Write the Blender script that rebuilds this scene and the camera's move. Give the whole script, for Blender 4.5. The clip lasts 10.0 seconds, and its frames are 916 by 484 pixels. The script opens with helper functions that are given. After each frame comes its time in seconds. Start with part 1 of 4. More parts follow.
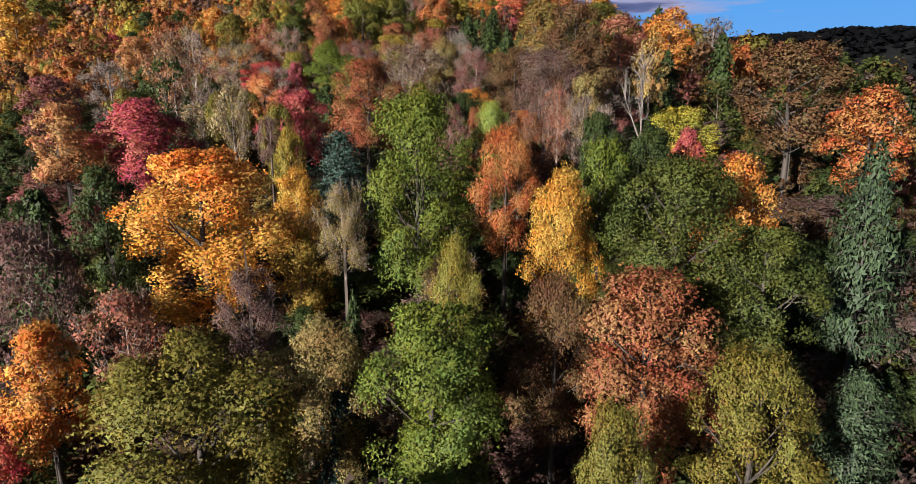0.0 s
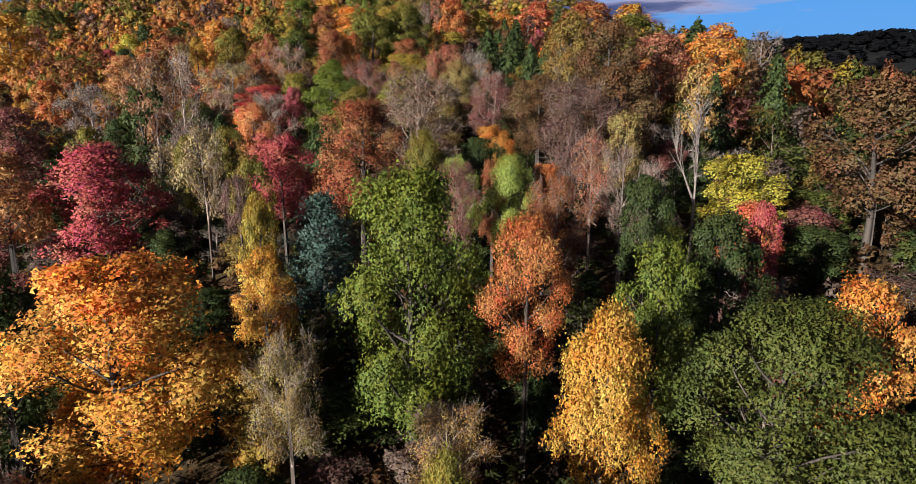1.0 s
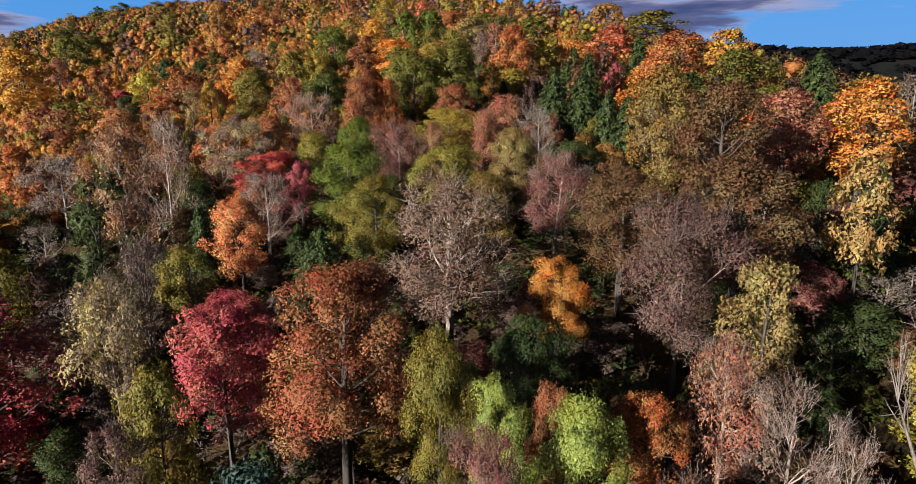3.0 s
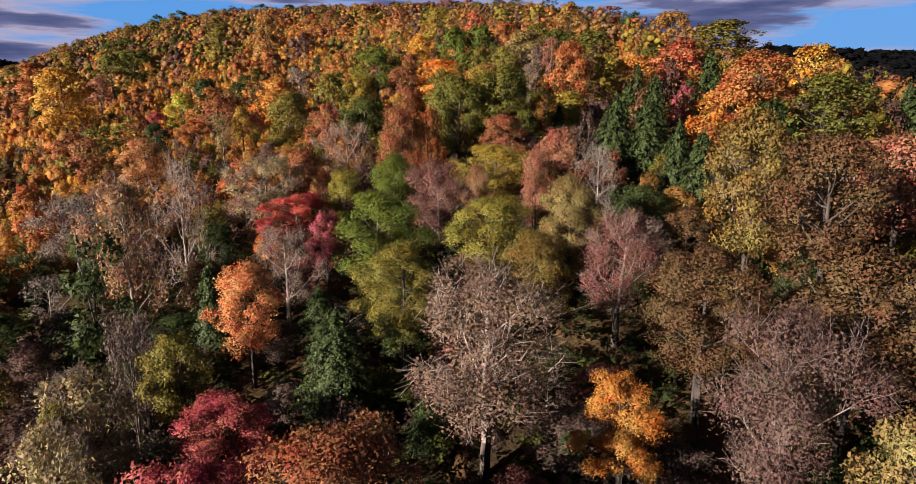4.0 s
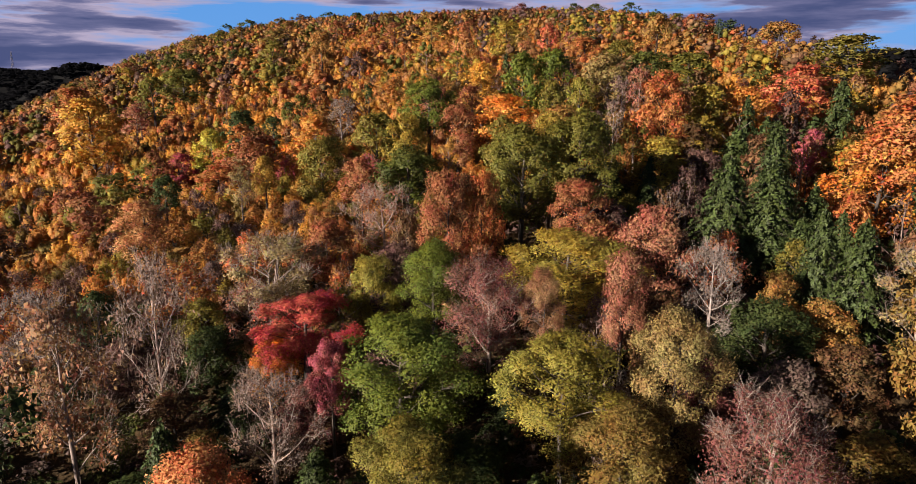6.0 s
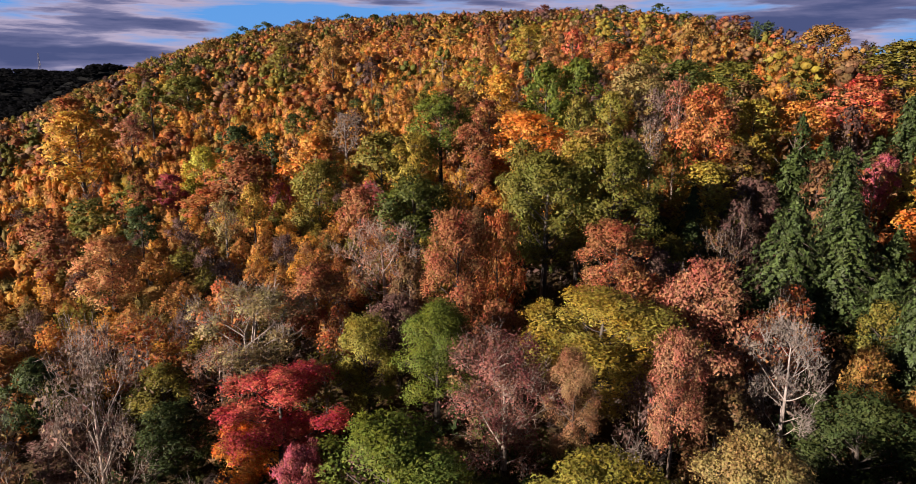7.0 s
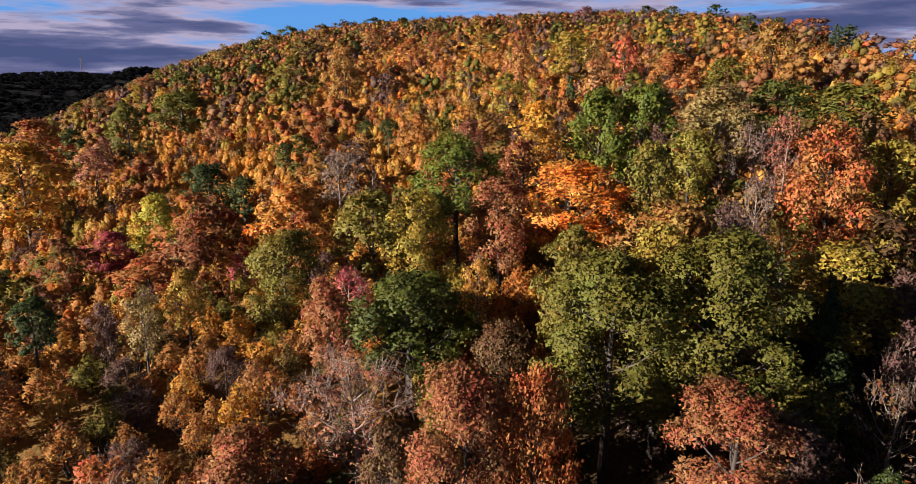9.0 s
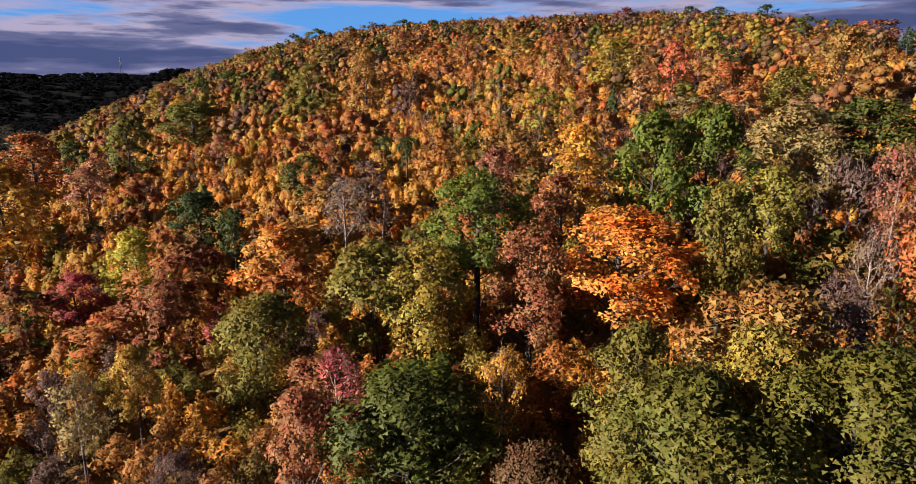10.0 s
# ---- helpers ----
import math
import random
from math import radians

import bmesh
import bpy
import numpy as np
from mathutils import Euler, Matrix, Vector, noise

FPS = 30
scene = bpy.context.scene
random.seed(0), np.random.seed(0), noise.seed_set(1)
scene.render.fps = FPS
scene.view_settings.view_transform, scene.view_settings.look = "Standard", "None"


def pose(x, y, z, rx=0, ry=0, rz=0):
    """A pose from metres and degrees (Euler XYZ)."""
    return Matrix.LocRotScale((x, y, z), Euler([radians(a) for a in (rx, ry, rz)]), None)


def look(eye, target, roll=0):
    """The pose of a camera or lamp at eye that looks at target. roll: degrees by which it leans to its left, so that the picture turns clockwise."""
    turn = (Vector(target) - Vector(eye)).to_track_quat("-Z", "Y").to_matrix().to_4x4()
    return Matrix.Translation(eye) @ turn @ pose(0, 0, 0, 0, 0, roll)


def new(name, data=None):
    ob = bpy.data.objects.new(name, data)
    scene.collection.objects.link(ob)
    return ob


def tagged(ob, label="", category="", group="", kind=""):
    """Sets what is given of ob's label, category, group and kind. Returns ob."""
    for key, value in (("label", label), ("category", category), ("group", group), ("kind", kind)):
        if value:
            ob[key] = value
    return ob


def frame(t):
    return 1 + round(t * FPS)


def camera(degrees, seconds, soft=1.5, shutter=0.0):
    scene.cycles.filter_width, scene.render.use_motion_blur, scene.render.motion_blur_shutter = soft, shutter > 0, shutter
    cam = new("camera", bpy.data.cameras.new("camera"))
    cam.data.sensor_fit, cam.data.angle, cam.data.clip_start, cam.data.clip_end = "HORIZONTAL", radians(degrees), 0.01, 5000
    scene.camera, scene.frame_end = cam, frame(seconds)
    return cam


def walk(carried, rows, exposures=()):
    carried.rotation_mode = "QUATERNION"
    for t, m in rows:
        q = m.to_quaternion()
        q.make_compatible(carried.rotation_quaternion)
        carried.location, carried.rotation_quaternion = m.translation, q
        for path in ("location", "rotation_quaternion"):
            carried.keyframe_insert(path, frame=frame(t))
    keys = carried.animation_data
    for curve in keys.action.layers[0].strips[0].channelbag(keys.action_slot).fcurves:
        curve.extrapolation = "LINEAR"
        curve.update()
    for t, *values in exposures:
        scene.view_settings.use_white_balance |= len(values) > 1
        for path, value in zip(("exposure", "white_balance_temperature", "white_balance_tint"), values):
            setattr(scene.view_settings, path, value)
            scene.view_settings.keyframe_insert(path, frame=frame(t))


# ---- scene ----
cam = camera(70.1, 10.0, soft=0.8)
# seconds, place in metres, yaw, pitch, roll
ROWS = [
    (0.0, 0.0, 0.0, 0.0, -1.09, -13.58, -0.02),
    (0.5, 0.74, 7.62, 2.22, -0.21, -13.59, -0.02),
    (1.0, 1.32, 15.1, 4.42, 0.88, -13.58, -0.03),
    (1.5, 1.78, 22.46, 6.7, 2.09, -13.6, 0.01),
    (2.0, 2.09, 29.78, 9.04, 3.33, -13.59, 0.04),
    (2.5, 2.27, 36.97, 11.32, 4.66, -13.54, 0.03),
    (4.0, 1.54, 56.41, 17.98, 11.19, -13.49, -0.0),
    (4.5, 0.92, 62.17, 20.1, 13.39, -13.52, -0.01),
    (5.0, 0.15, 67.93, 21.89, 14.93, -13.55, -0.01),
    (5.5, -0.87, 73.81, 23.28, 16.24, -13.54, 0.01),
    (7.0, -5.22, 92.56, 26.76, 19.25, -13.52, -0.01),
    (7.5, -6.98, 99.06, 27.67, 19.82, -13.51, -0.0),
    (8.0, -8.91, 105.75, 28.6, 20.47, -13.5, 0.03),
    (8.5, -10.94, 112.53, 29.62, 21.34, -13.49, 0.01),
    (9.0, -13.11, 119.33, 30.65, 22.29, -13.46, 0.01),
    (9.5, -15.39, 126.16, 31.64, 23.31, -13.44, 0.0),
    (10.0, -17.86, 132.95, 32.69, 25.08, -13.41, -0.03),
]
walk(cam, [(t, pose(x, y, z, 90 + pitch, roll, yaw)) for t, x, y, z, yaw, pitch, roll in ROWS],
     [(0.0, 1.42, 5650, 5), (2.5, 1.34, 5700, 5), (5.0, 1.47, 6400, 14), (10.0, 1.47, 6200, 12)])

# ---- light ----
SUN_LEFT, SUN_UP = 140.0, 18.0
sun_way = Vector((-math.sin(radians(SUN_LEFT)) * math.cos(radians(SUN_UP)), math.cos(radians(SUN_LEFT)) * math.cos(radians(SUN_UP)), math.sin(radians(SUN_UP))))
sun = new("sun", bpy.data.lights.new("sun", "SUN"))
sun.data.energy, sun.data.angle, sun.data.color = 5.0, radians(0.53), (1.0, 0.89, 0.76)
sun.matrix_world = look(sun_way * 300, (0, 0, 0))

world = bpy.data.worlds.new("sky")
scene.world = world
world.use_nodes = True


def wire(tree, kind, links=None, **settings):
    """A node with its settings; links: input name or number to a socket or a value."""
    n = tree.nodes.new(kind)
    for key, value in settings.items():
        setattr(n, key, value)
    for key, value in (links or {}).items():
        if isinstance(value, bpy.types.NodeSocket):
            tree.links.new(value, n.inputs[key])
        else:
            n.inputs[key].default_value = value
    return n


def ramp(tree, fac, stops, ease="LINEAR"):
    n = wire(tree, "ShaderNodeValToRGB", {0: fac})
    n.color_ramp.interpolation = ease
    while len(n.color_ramp.elements) < len(stops):
        n.color_ramp.elements.new(0.5)
    for e, (at, col) in zip(n.color_ramp.elements, stops):
        e.position = at
        e.color = (*col, 1) if len(col) == 3 else col
    return n.outputs[0]


def build_sky():
    tree = world.node_tree
    tree.nodes.clear()
    sky = wire(tree, "ShaderNodeTexSky", sky_type="NISHITA", sun_disc=False, sun_elevation=radians(SUN_UP), sun_rotation=radians(-SUN_LEFT))
    way = wire(tree, "ShaderNodeTexCoord").outputs["Generated"]
    part_xyz = wire(tree, "ShaderNodeSeparateXYZ", {0: way})
    # banks of cloud: long across the horizon, thin upwards
    stretch = wire(tree, "ShaderNodeMapping", {0: way, "Location": (0.3, 0.1, 0.37), "Scale": (2.0, 2.0, 17.0)})
    big = wire(tree, "ShaderNodeTexNoise", {"Vector": stretch.outputs[0], "Scale": 1.0, "Detail": 7.0, "Roughness": 0.55})
    more = wire(tree, "ShaderNodeMath", {0: part_xyz.outputs[0], 1: -0.07, 2: big.outputs[0]}, operation="MULTIPLY_ADD")
    cover = ramp(tree, more.outputs[0], [(0.47, (0, 0, 0)), (0.53, (1, 1, 1))])
    fine = wire(tree, "ShaderNodeTexNoise", {"Vector": stretch.outputs[0], "Scale": 1.7, "Detail": 8.0, "Roughness": 0.6})
    mass = wire(tree, "ShaderNodeMath", {0: fine.outputs[0], 1: -0.35, 2: more.outputs[0]}, operation="MULTIPLY_ADD")
    tone = ramp(tree, mass.outputs[0], [(0.34, (3.3, 2.9, 3.9)), (0.385, (1.15, 1.2, 2.2)), (0.45, (0.52, 0.66, 1.5))])
    # the blue deepens towards the zenith, where the clouds thin out
    deep = ramp(tree, part_xyz.outputs[2], [(0.0, (0.72, 2.5, 5.8)), (0.16, (0.62, 2.3, 5.6)), (0.40, (0.03, 0.10, 0.32))])
    above = ramp(tree, part_xyz.outputs[2], [(0.0, (1, 1, 1)), (0.2, (1, 1, 1)), (0.36, (0.05, 0.05, 0.05))])
    cover = wire(tree, "ShaderNodeMath", {0: cover, 1: above}, operation="MULTIPLY").outputs[0]
    clear = wire(tree, "ShaderNodeMix", {"Factor": 0.9, "A": sky.outputs[0], "B": deep}, data_type="RGBA", blend_type="MIX")
    mixed = wire(tree, "ShaderNodeMix", {"Factor": cover, "A": clear.outputs["Result"], "B": tone}, data_type="RGBA", blend_type="MIX")
    back = wire(tree, "ShaderNodeBackground", {"Color": mixed.outputs["Result"], "Strength": 0.05})
    wire(tree, "ShaderNodeOutputWorld", {0: back.outputs[0]})


build_sky()

# ---- materials ----


def material(name):
    m = bpy.data.materials.new(name)
    m.use_nodes = True
    m.node_tree.nodes.clear()
    return m, m.node_tree


def leaf_material(name, translucent=0.2, rough=0.65, spread=1.0, mottle=1.0, gloss=0.2, relief=0.0):
    m, tree = material(name)
    info = wire(tree, "ShaderNodeObjectInfo")
    place = wire(tree, "ShaderNodeTexCoord")
    island = wire(tree, "ShaderNodeNewGeometry").outputs["Random Per Island"]
    # leaves low in the crown stay golden where the object's alpha says so
    height = wire(tree, "ShaderNodeSeparateXYZ", {0: place.outputs["Generated"]}).outputs[2]
    low = wire(tree, "ShaderNodeMapRange", {0: height, 1: 0.45, 2: 0.95, 3: 1.0, 4: 0.0})
    turned = wire(tree, "ShaderNodeMath", {0: 1.0, 1: info.outputs["Alpha"]}, operation="SUBTRACT")
    turned = wire(tree, "ShaderNodeMath", {0: turned.outputs[0], 1: low.outputs[0]}, operation="MULTIPLY")
    base = wire(tree, "ShaderNodeMix", {"Factor": turned.outputs[0], "A": info.outputs["Color"], "B": (0.47, 0.24, 0.02, 1)}, data_type="RGBA")
    drift = wire(tree, "ShaderNodeTexNoise", {"Vector": place.outputs["Object"], "Scale": 0.45, "Detail": 3.0})
    hue = wire(tree, "ShaderNodeMapRange", {0: drift.outputs[0], 1: 0.3, 2: 0.7, 3: 0.5 - 0.022 * spread, 4: 0.5 + 0.024 * spread})
    jitter = wire(tree, "ShaderNodeMapRange", {0: island, 3: -0.022 * spread, 4: 0.022 * spread})
    hue = wire(tree, "ShaderNodeMath", {0: hue.outputs[0], 1: jitter.outputs[0]}, operation="ADD")
    worn = wire(tree, "ShaderNodeMath", {0: island, 1: 7.31}, operation="MULTIPLY")
    worn = wire(tree, "ShaderNodeMath", {0: worn.outputs[0]}, operation="FRACT")
    value = wire(tree, "ShaderNodeMapRange", {0: worn.outputs[0], 3: 1.0 - 0.5 * mottle, 4: 1.0 + 0.5 * mottle})
    patch = wire(tree, "ShaderNodeTexNoise", {"Vector": place.outputs["Object"], "Scale": 1.3, "Detail": 2.0})
    patch = wire(tree, "ShaderNodeMapRange", {0: patch.outputs[0], 1: 0.3, 2: 0.7, 3: 1.0 - 0.3 * mottle, 4: 1.0 + 0.3 * mottle})
    value = wire(tree, "ShaderNodeMath", {0: value.outputs[0], 1: patch.outputs[0]}, operation="MULTIPLY")
    sat = wire(tree, "ShaderNodeMapRange", {0: drift.outputs[0], 1: 0.3, 2: 0.7, 3: 1.02, 4: 0.90})
    tint = wire(tree, "ShaderNodeHueSaturation", {"Hue": hue.outputs[0], "Saturation": sat.outputs[0], "Value": value.outputs[0], "Color": base.outputs["Result"]})
    face = wire(tree, "ShaderNodeBsdfPrincipled", {"Base Color": tint.outputs[0], "Roughness": rough, "Specular IOR Level": gloss})
    if relief:
        tuft = wire(tree, "ShaderNodeTexNoise", {"Vector": place.outputs["Object"], "Scale": 2.2, "Detail": 4.0, "Roughness": 0.65})
        bump = wire(tree, "ShaderNodeBump", {"Height": tuft.outputs[0], "Strength": relief, "Distance": 0.7})
        tree.links.new(bump.outputs[0], face.inputs["Normal"])
    glow = wire(tree, "ShaderNodeBsdfTranslucent", {"Color": tint.outputs[0]})
    both = wire(tree, "ShaderNodeMixShader", {0: translucent, 1: face.outputs[0], 2: glow.outputs[0]})
    wire(tree, "ShaderNodeOutputMaterial", {0: both.outputs[0]})
    return m


def bark_material(name, dark, pale, scale=3.0):
    m, tree = material(name)
    place = wire(tree, "ShaderNodeTexCoord").outputs["Object"]
    longways = wire(tree, "ShaderNodeMapping", {0: place, "Scale": (scale, scale, scale * 0.25)})
    grain = wire(tree, "ShaderNodeTexNoise", {"Vector": longways.outputs[0], "Scale": 3.0, "Detail": 6.0})
    blotch = wire(tree, "ShaderNodeTexNoise", {"Vector": place, "Scale": 0.5, "Detail": 3.0})
    mixed = wire(tree, "ShaderNodeMath", {0: grain.outputs[0], 1: blotch.outputs[0]}, operation="ADD")
    col = ramp(tree, wire(tree, "ShaderNodeMath", {0: mixed.outputs[0], 1: 0.5}, operation="MULTIPLY").outputs[0], [(0.38, dark), (0.62, pale)])
    bump = wire(tree, "ShaderNodeBump", {"Height": grain.outputs[0], "Strength": 0.6, "Distance": 0.05})
    tone = wire(tree, "ShaderNodeObjectInfo").outputs["Color"]
    col = wire(tree, "ShaderNodeMix", {"Factor": 1.0, "A": col, "B": tone}, data_type="RGBA", blend_type="MULTIPLY").outputs["Result"]
    s = wire(tree, "ShaderNodeBsdfPrincipled", {"Base Color": col, "Roughness": 0.85, "Normal": bump.outputs[0]})
    wire(tree, "ShaderNodeOutputMaterial", {0: s.outputs[0]})
    return m


def ground_material(name, dark, middle, pale):
    m, tree = material(name)
    place = wire(tree, "ShaderNodeTexCoord").outputs["Object"]
    wide = wire(tree, "ShaderNodeTexNoise", {"Vector": place, "Scale": 0.06, "Detail": 4.0})
    fine = wire(tree, "ShaderNodeTexNoise", {"Vector": place, "Scale": 2.2, "Detail": 8.0, "Roughness": 0.7})
    both = wire(tree, "ShaderNodeMath", {0: wide.outputs[0], 1: fine.outputs[0]}, operation="ADD")
    col = ramp(tree, wire(tree, "ShaderNodeMath", {0: both.outputs[0], 1: 0.5}, operation="MULTIPLY").outputs[0],
               [(0.36, dark), (0.5, middle), (0.64, pale)])
    bump = wire(tree, "ShaderNodeBump", {"Height": fine.outputs[0], "Strength": 0.8, "Distance": 0.25})
    s = wire(tree, "ShaderNodeBsdfPrincipled", {"Base Color": col, "Roughness": 0.95, "Specular IOR Level": 0.05, "Normal": bump.outputs[0]})
    wire(tree, "ShaderNodeOutputMaterial", {0: s.outputs[0]})
    return m


LEAF = leaf_material("autumn_leaves", translucent=0.32, mottle=0.7)
WOODLAND_LEAF = leaf_material("woodland_leaves", translucent=0.35, spread=0.7, mottle=0.5, relief=0.7)
THIN_LEAF = leaf_material("thin_birch_leaves", translucent=0.45, spread=0.8, mottle=0.5, relief=0.5)
FAR_LEAF = leaf_material("far_woods", translucent=0.5, rough=1.0, spread=0.3, mottle=0.2, gloss=0.0)
NEEDLE = leaf_material("needles", translucent=0.12, rough=0.6, spread=0.5)
BARK = bark_material("grey_brown_bark", (0.03, 0.024, 0.02), (0.13, 0.105, 0.088))
PALE_BARK = bark_material("pale_grey_bark", (0.11, 0.09, 0.08), (0.38, 0.33, 0.30))
LITTER = ground_material("leaf_litter", (0.020, 0.016, 0.010), (0.055, 0.036, 0.018), (0.10, 0.062, 0.028))
DRY_BRUSH = ground_material("dry_ferns_and_grass", (0.075, 0.045, 0.018), (0.17, 0.095, 0.030), (0.26, 0.15, 0.045))
# near-black: the shadow over valley and ridges is painted into this floor
SHADED_FAR_FLOOR = ground_material("shaded_far_floor", (0.006, 0.006, 0.006), (0.009, 0.009, 0.009), (0.014, 0.013, 0.012))

# ---- ground ----


def smooth(a, b, v):
    t = np.clip((v - a) / (b - a), 0, 1)
    return t * t * (3 - 2 * t)


def canopy(x, y):
    """Mean height of the treetops over the hill."""
    a, b = np.clip(x, -330, 120), np.clip(y, -80, 560)
    u, v = (a + 50) / 100, (b - 200) / 100
    z = 145.629 - 112.043 * u - 16.637 * v + 6.564 * u * u + 4.045 * u * v + 0.392 * v * v + 3.536 * u ** 3 + 4.469 * u * u * v + 1.316 * u * v * v - 0.210 * v ** 3
    edge = np.clip(89.220 - a - 0.324 * (b - 250), 0, None)
    back = np.clip(np.hypot(x + 80, y - 150) - 369.281, 0, None)
    return z - 0.012 * edge ** 2 / (1 + edge / 120) - 0.006 * back ** 2 - 0.5 * np.clip(x - 120, 0, None) - 0.7 * np.clip(-330 - x, 0, None)


def young(x, y):
    """1 where the hillside carries saplings, 0 in the old wood."""
    return smooth(-1, 1, ((y - 150) - (x + 45) * 1.1) / 25)


def ground_height(x, y):
    x, y = np.asarray(x, float), np.asarray(y, float)
    hill = canopy(x, y) - 12.5 + 5.0 * young(x, y)
    r, left = np.hypot(x, y), np.degrees(np.arctan2(-x, y))
    # the valley floor, and the wooded ridges beyond it
    west = (107 + 3 * np.sin(left * 0.9)) * smooth(1720, 2250, r) * smooth(20, 36, left) * smooth(150, 120, left)
    west = np.maximum(west, 112 * np.exp(-(((x + 1122) / 150) ** 2 + ((y - 1148) / 150) ** 2)))
    east = (94 + 3 * np.sin(left * 0.35)) * smooth(430, 760, r) * smooth(28, 0, left)
    far = -50 + np.maximum(west, east)
    low = np.maximum(hill, far)
    return low + 0.35 * np.sin(x * 0.31 + 1) * np.sin(y * 0.27) + 0.2 * np.sin(x * 0.9) * np.sin(y * 0.8 + 2)


def quads_mesh(name, verts, faces, normals=None):
    me = bpy.data.meshes.new(name)
    verts, faces = np.asarray(verts, np.float32), np.asarray(faces, np.int32)
    me.vertices.add(len(verts))
    me.vertices.foreach_set("co", verts.ravel())
    me.loops.add(faces.size)
    me.loops.foreach_set("vertex_index", faces.ravel())
    me.polygons.add(len(faces))
    me.polygons.foreach_set("loop_start", np.arange(len(faces), dtype=np.int32) * faces.shape[1])
    me.update(calc_edges=True)
    if normals is not None:
        soft = me.attributes.new("custom_normal", "FLOAT_VECTOR", "POINT")
        soft.data.foreach_set("vector", np.asarray(normals, np.float32).ravel())
    return me


def build_ground():
    def steps(near_a, near_b, fine, far):
        inner = np.arange(near_a, near_b + fine, fine)
        out = fine * 1.09 ** np.arange(1, 120)
        grow = np.cumsum(out)
        grow = grow[grow < far]
        return np.concatenate([near_a - grow[::-1], inner, inner[-1] + grow])
    xs, ys = steps(-270, 130, 4.0, 3500), steps(-10, 470, 4.0, 3500)
    gx, gy = np.meshgrid(xs, ys)
    verts = np.stack([gx, gy, ground_height(gx, gy)], -1).reshape(-1, 3)
    i = np.arange(len(ys) - 1)[:, None] * len(xs) + np.arange(len(xs) - 1)[None]
    faces = np.stack([i, i + 1, i + 1 + len(xs), i + len(xs)], -1).reshape(-1, 4)
    me = quads_mesh("ground", verts, faces)
    middle = verts[faces].mean(1)
    for m in (LITTER, DRY_BRUSH, SHADED_FAR_FLOOR):
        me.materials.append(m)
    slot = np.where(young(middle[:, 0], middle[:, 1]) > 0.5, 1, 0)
    # beyond the hill the floor colour carries the shadow
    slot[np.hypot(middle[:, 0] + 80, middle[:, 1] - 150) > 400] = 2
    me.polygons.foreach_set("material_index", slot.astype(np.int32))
    me.polygons.foreach_set("use_smooth", np.ones(len(faces), bool))
    tagged(new("ground", me), "wooded hillside floor of dark brown leaf litter", "ground", kind="structure")


build_ground()

# ---- tree shapes ----
rng = np.random.default_rng(7)


def unit(v):
    return v / np.maximum(np.linalg.norm(v, axis=-1, keepdims=True), 1e-6)


def leaves(places, normals, size, longer=1.35, rand=rng, soft=None, rough=0.35):
    """One pointed leaf spray, a triangle, for each place; soft: the normals of the mass that it belongs to."""
    n = len(places)
    if soft is not None:
        normals = normals * np.where((normals * soft).sum(-1, keepdims=True) < 0, -1.0, 1.0)
    side = unit(np.cross(normals, rand.normal(size=(n, 3))))
    fore = np.cross(normals, side)
    s = size * rand.uniform(0.6, 1.35, (n, 1))
    spray = np.stack([places - fore * s * 0.45 * longer - side * s * 0.45, places - fore * s * 0.35 * longer + side * s * 0.45, places + fore * s * 0.55 * longer], 1)
    mass = unit((normals if soft is None else soft) + normals * rough)
    return spray.reshape(-1, 3), np.arange(3 * n).reshape(n, 3), np.repeat(mass, 3, 0)


def tube(points, radii, sides):
    points, radii = np.asarray(points, float), np.asarray(radii, float)
    along = unit(np.gradient(points, axis=0))
    a = unit(np.cross(along, np.array([0.3, 0.9, 0.2])))
    b = np.cross(along, a)
    turn = np.arange(sides) * 2 * np.pi / sides
    ring = points[:, None] + radii[:, None, None] * (np.cos(turn)[None, :, None] * a[:, None] + np.sin(turn)[None, :, None] * b[:, None])
    k, j = np.arange(len(points) - 1)[:, None] * sides, np.arange(sides)[None]
    faces = np.stack([k + j, k + (j + 1) % sides, k + sides + (j + 1) % sides, k + sides + j], -1).reshape(-1, 4)
    return ring.reshape(-1, 3), faces


def join(pieces):
    verts, faces, at = [], [], 0
    for v, f, *_ in pieces:
        verts.append(v)
        faces.append(f + at)
        at += len(v)
    made = (np.concatenate(verts), np.concatenate(faces))
    return made + (np.concatenate([q[2] for q in pieces]),) if len(pieces[0]) > 2 else made


def bent(p0, p1, lift, rand, count=4, wobble=0.05):
    t = np.linspace(0, 1, count)[:, None]
    mid = (p0 + p1) / 2 + np.array([0, 0, lift]) + rand.normal(size=3) * wobble * np.linalg.norm(p1 - p0)
    return (1 - t) ** 2 * p0 + 2 * t * (1 - t) * mid + t ** 2 * p1


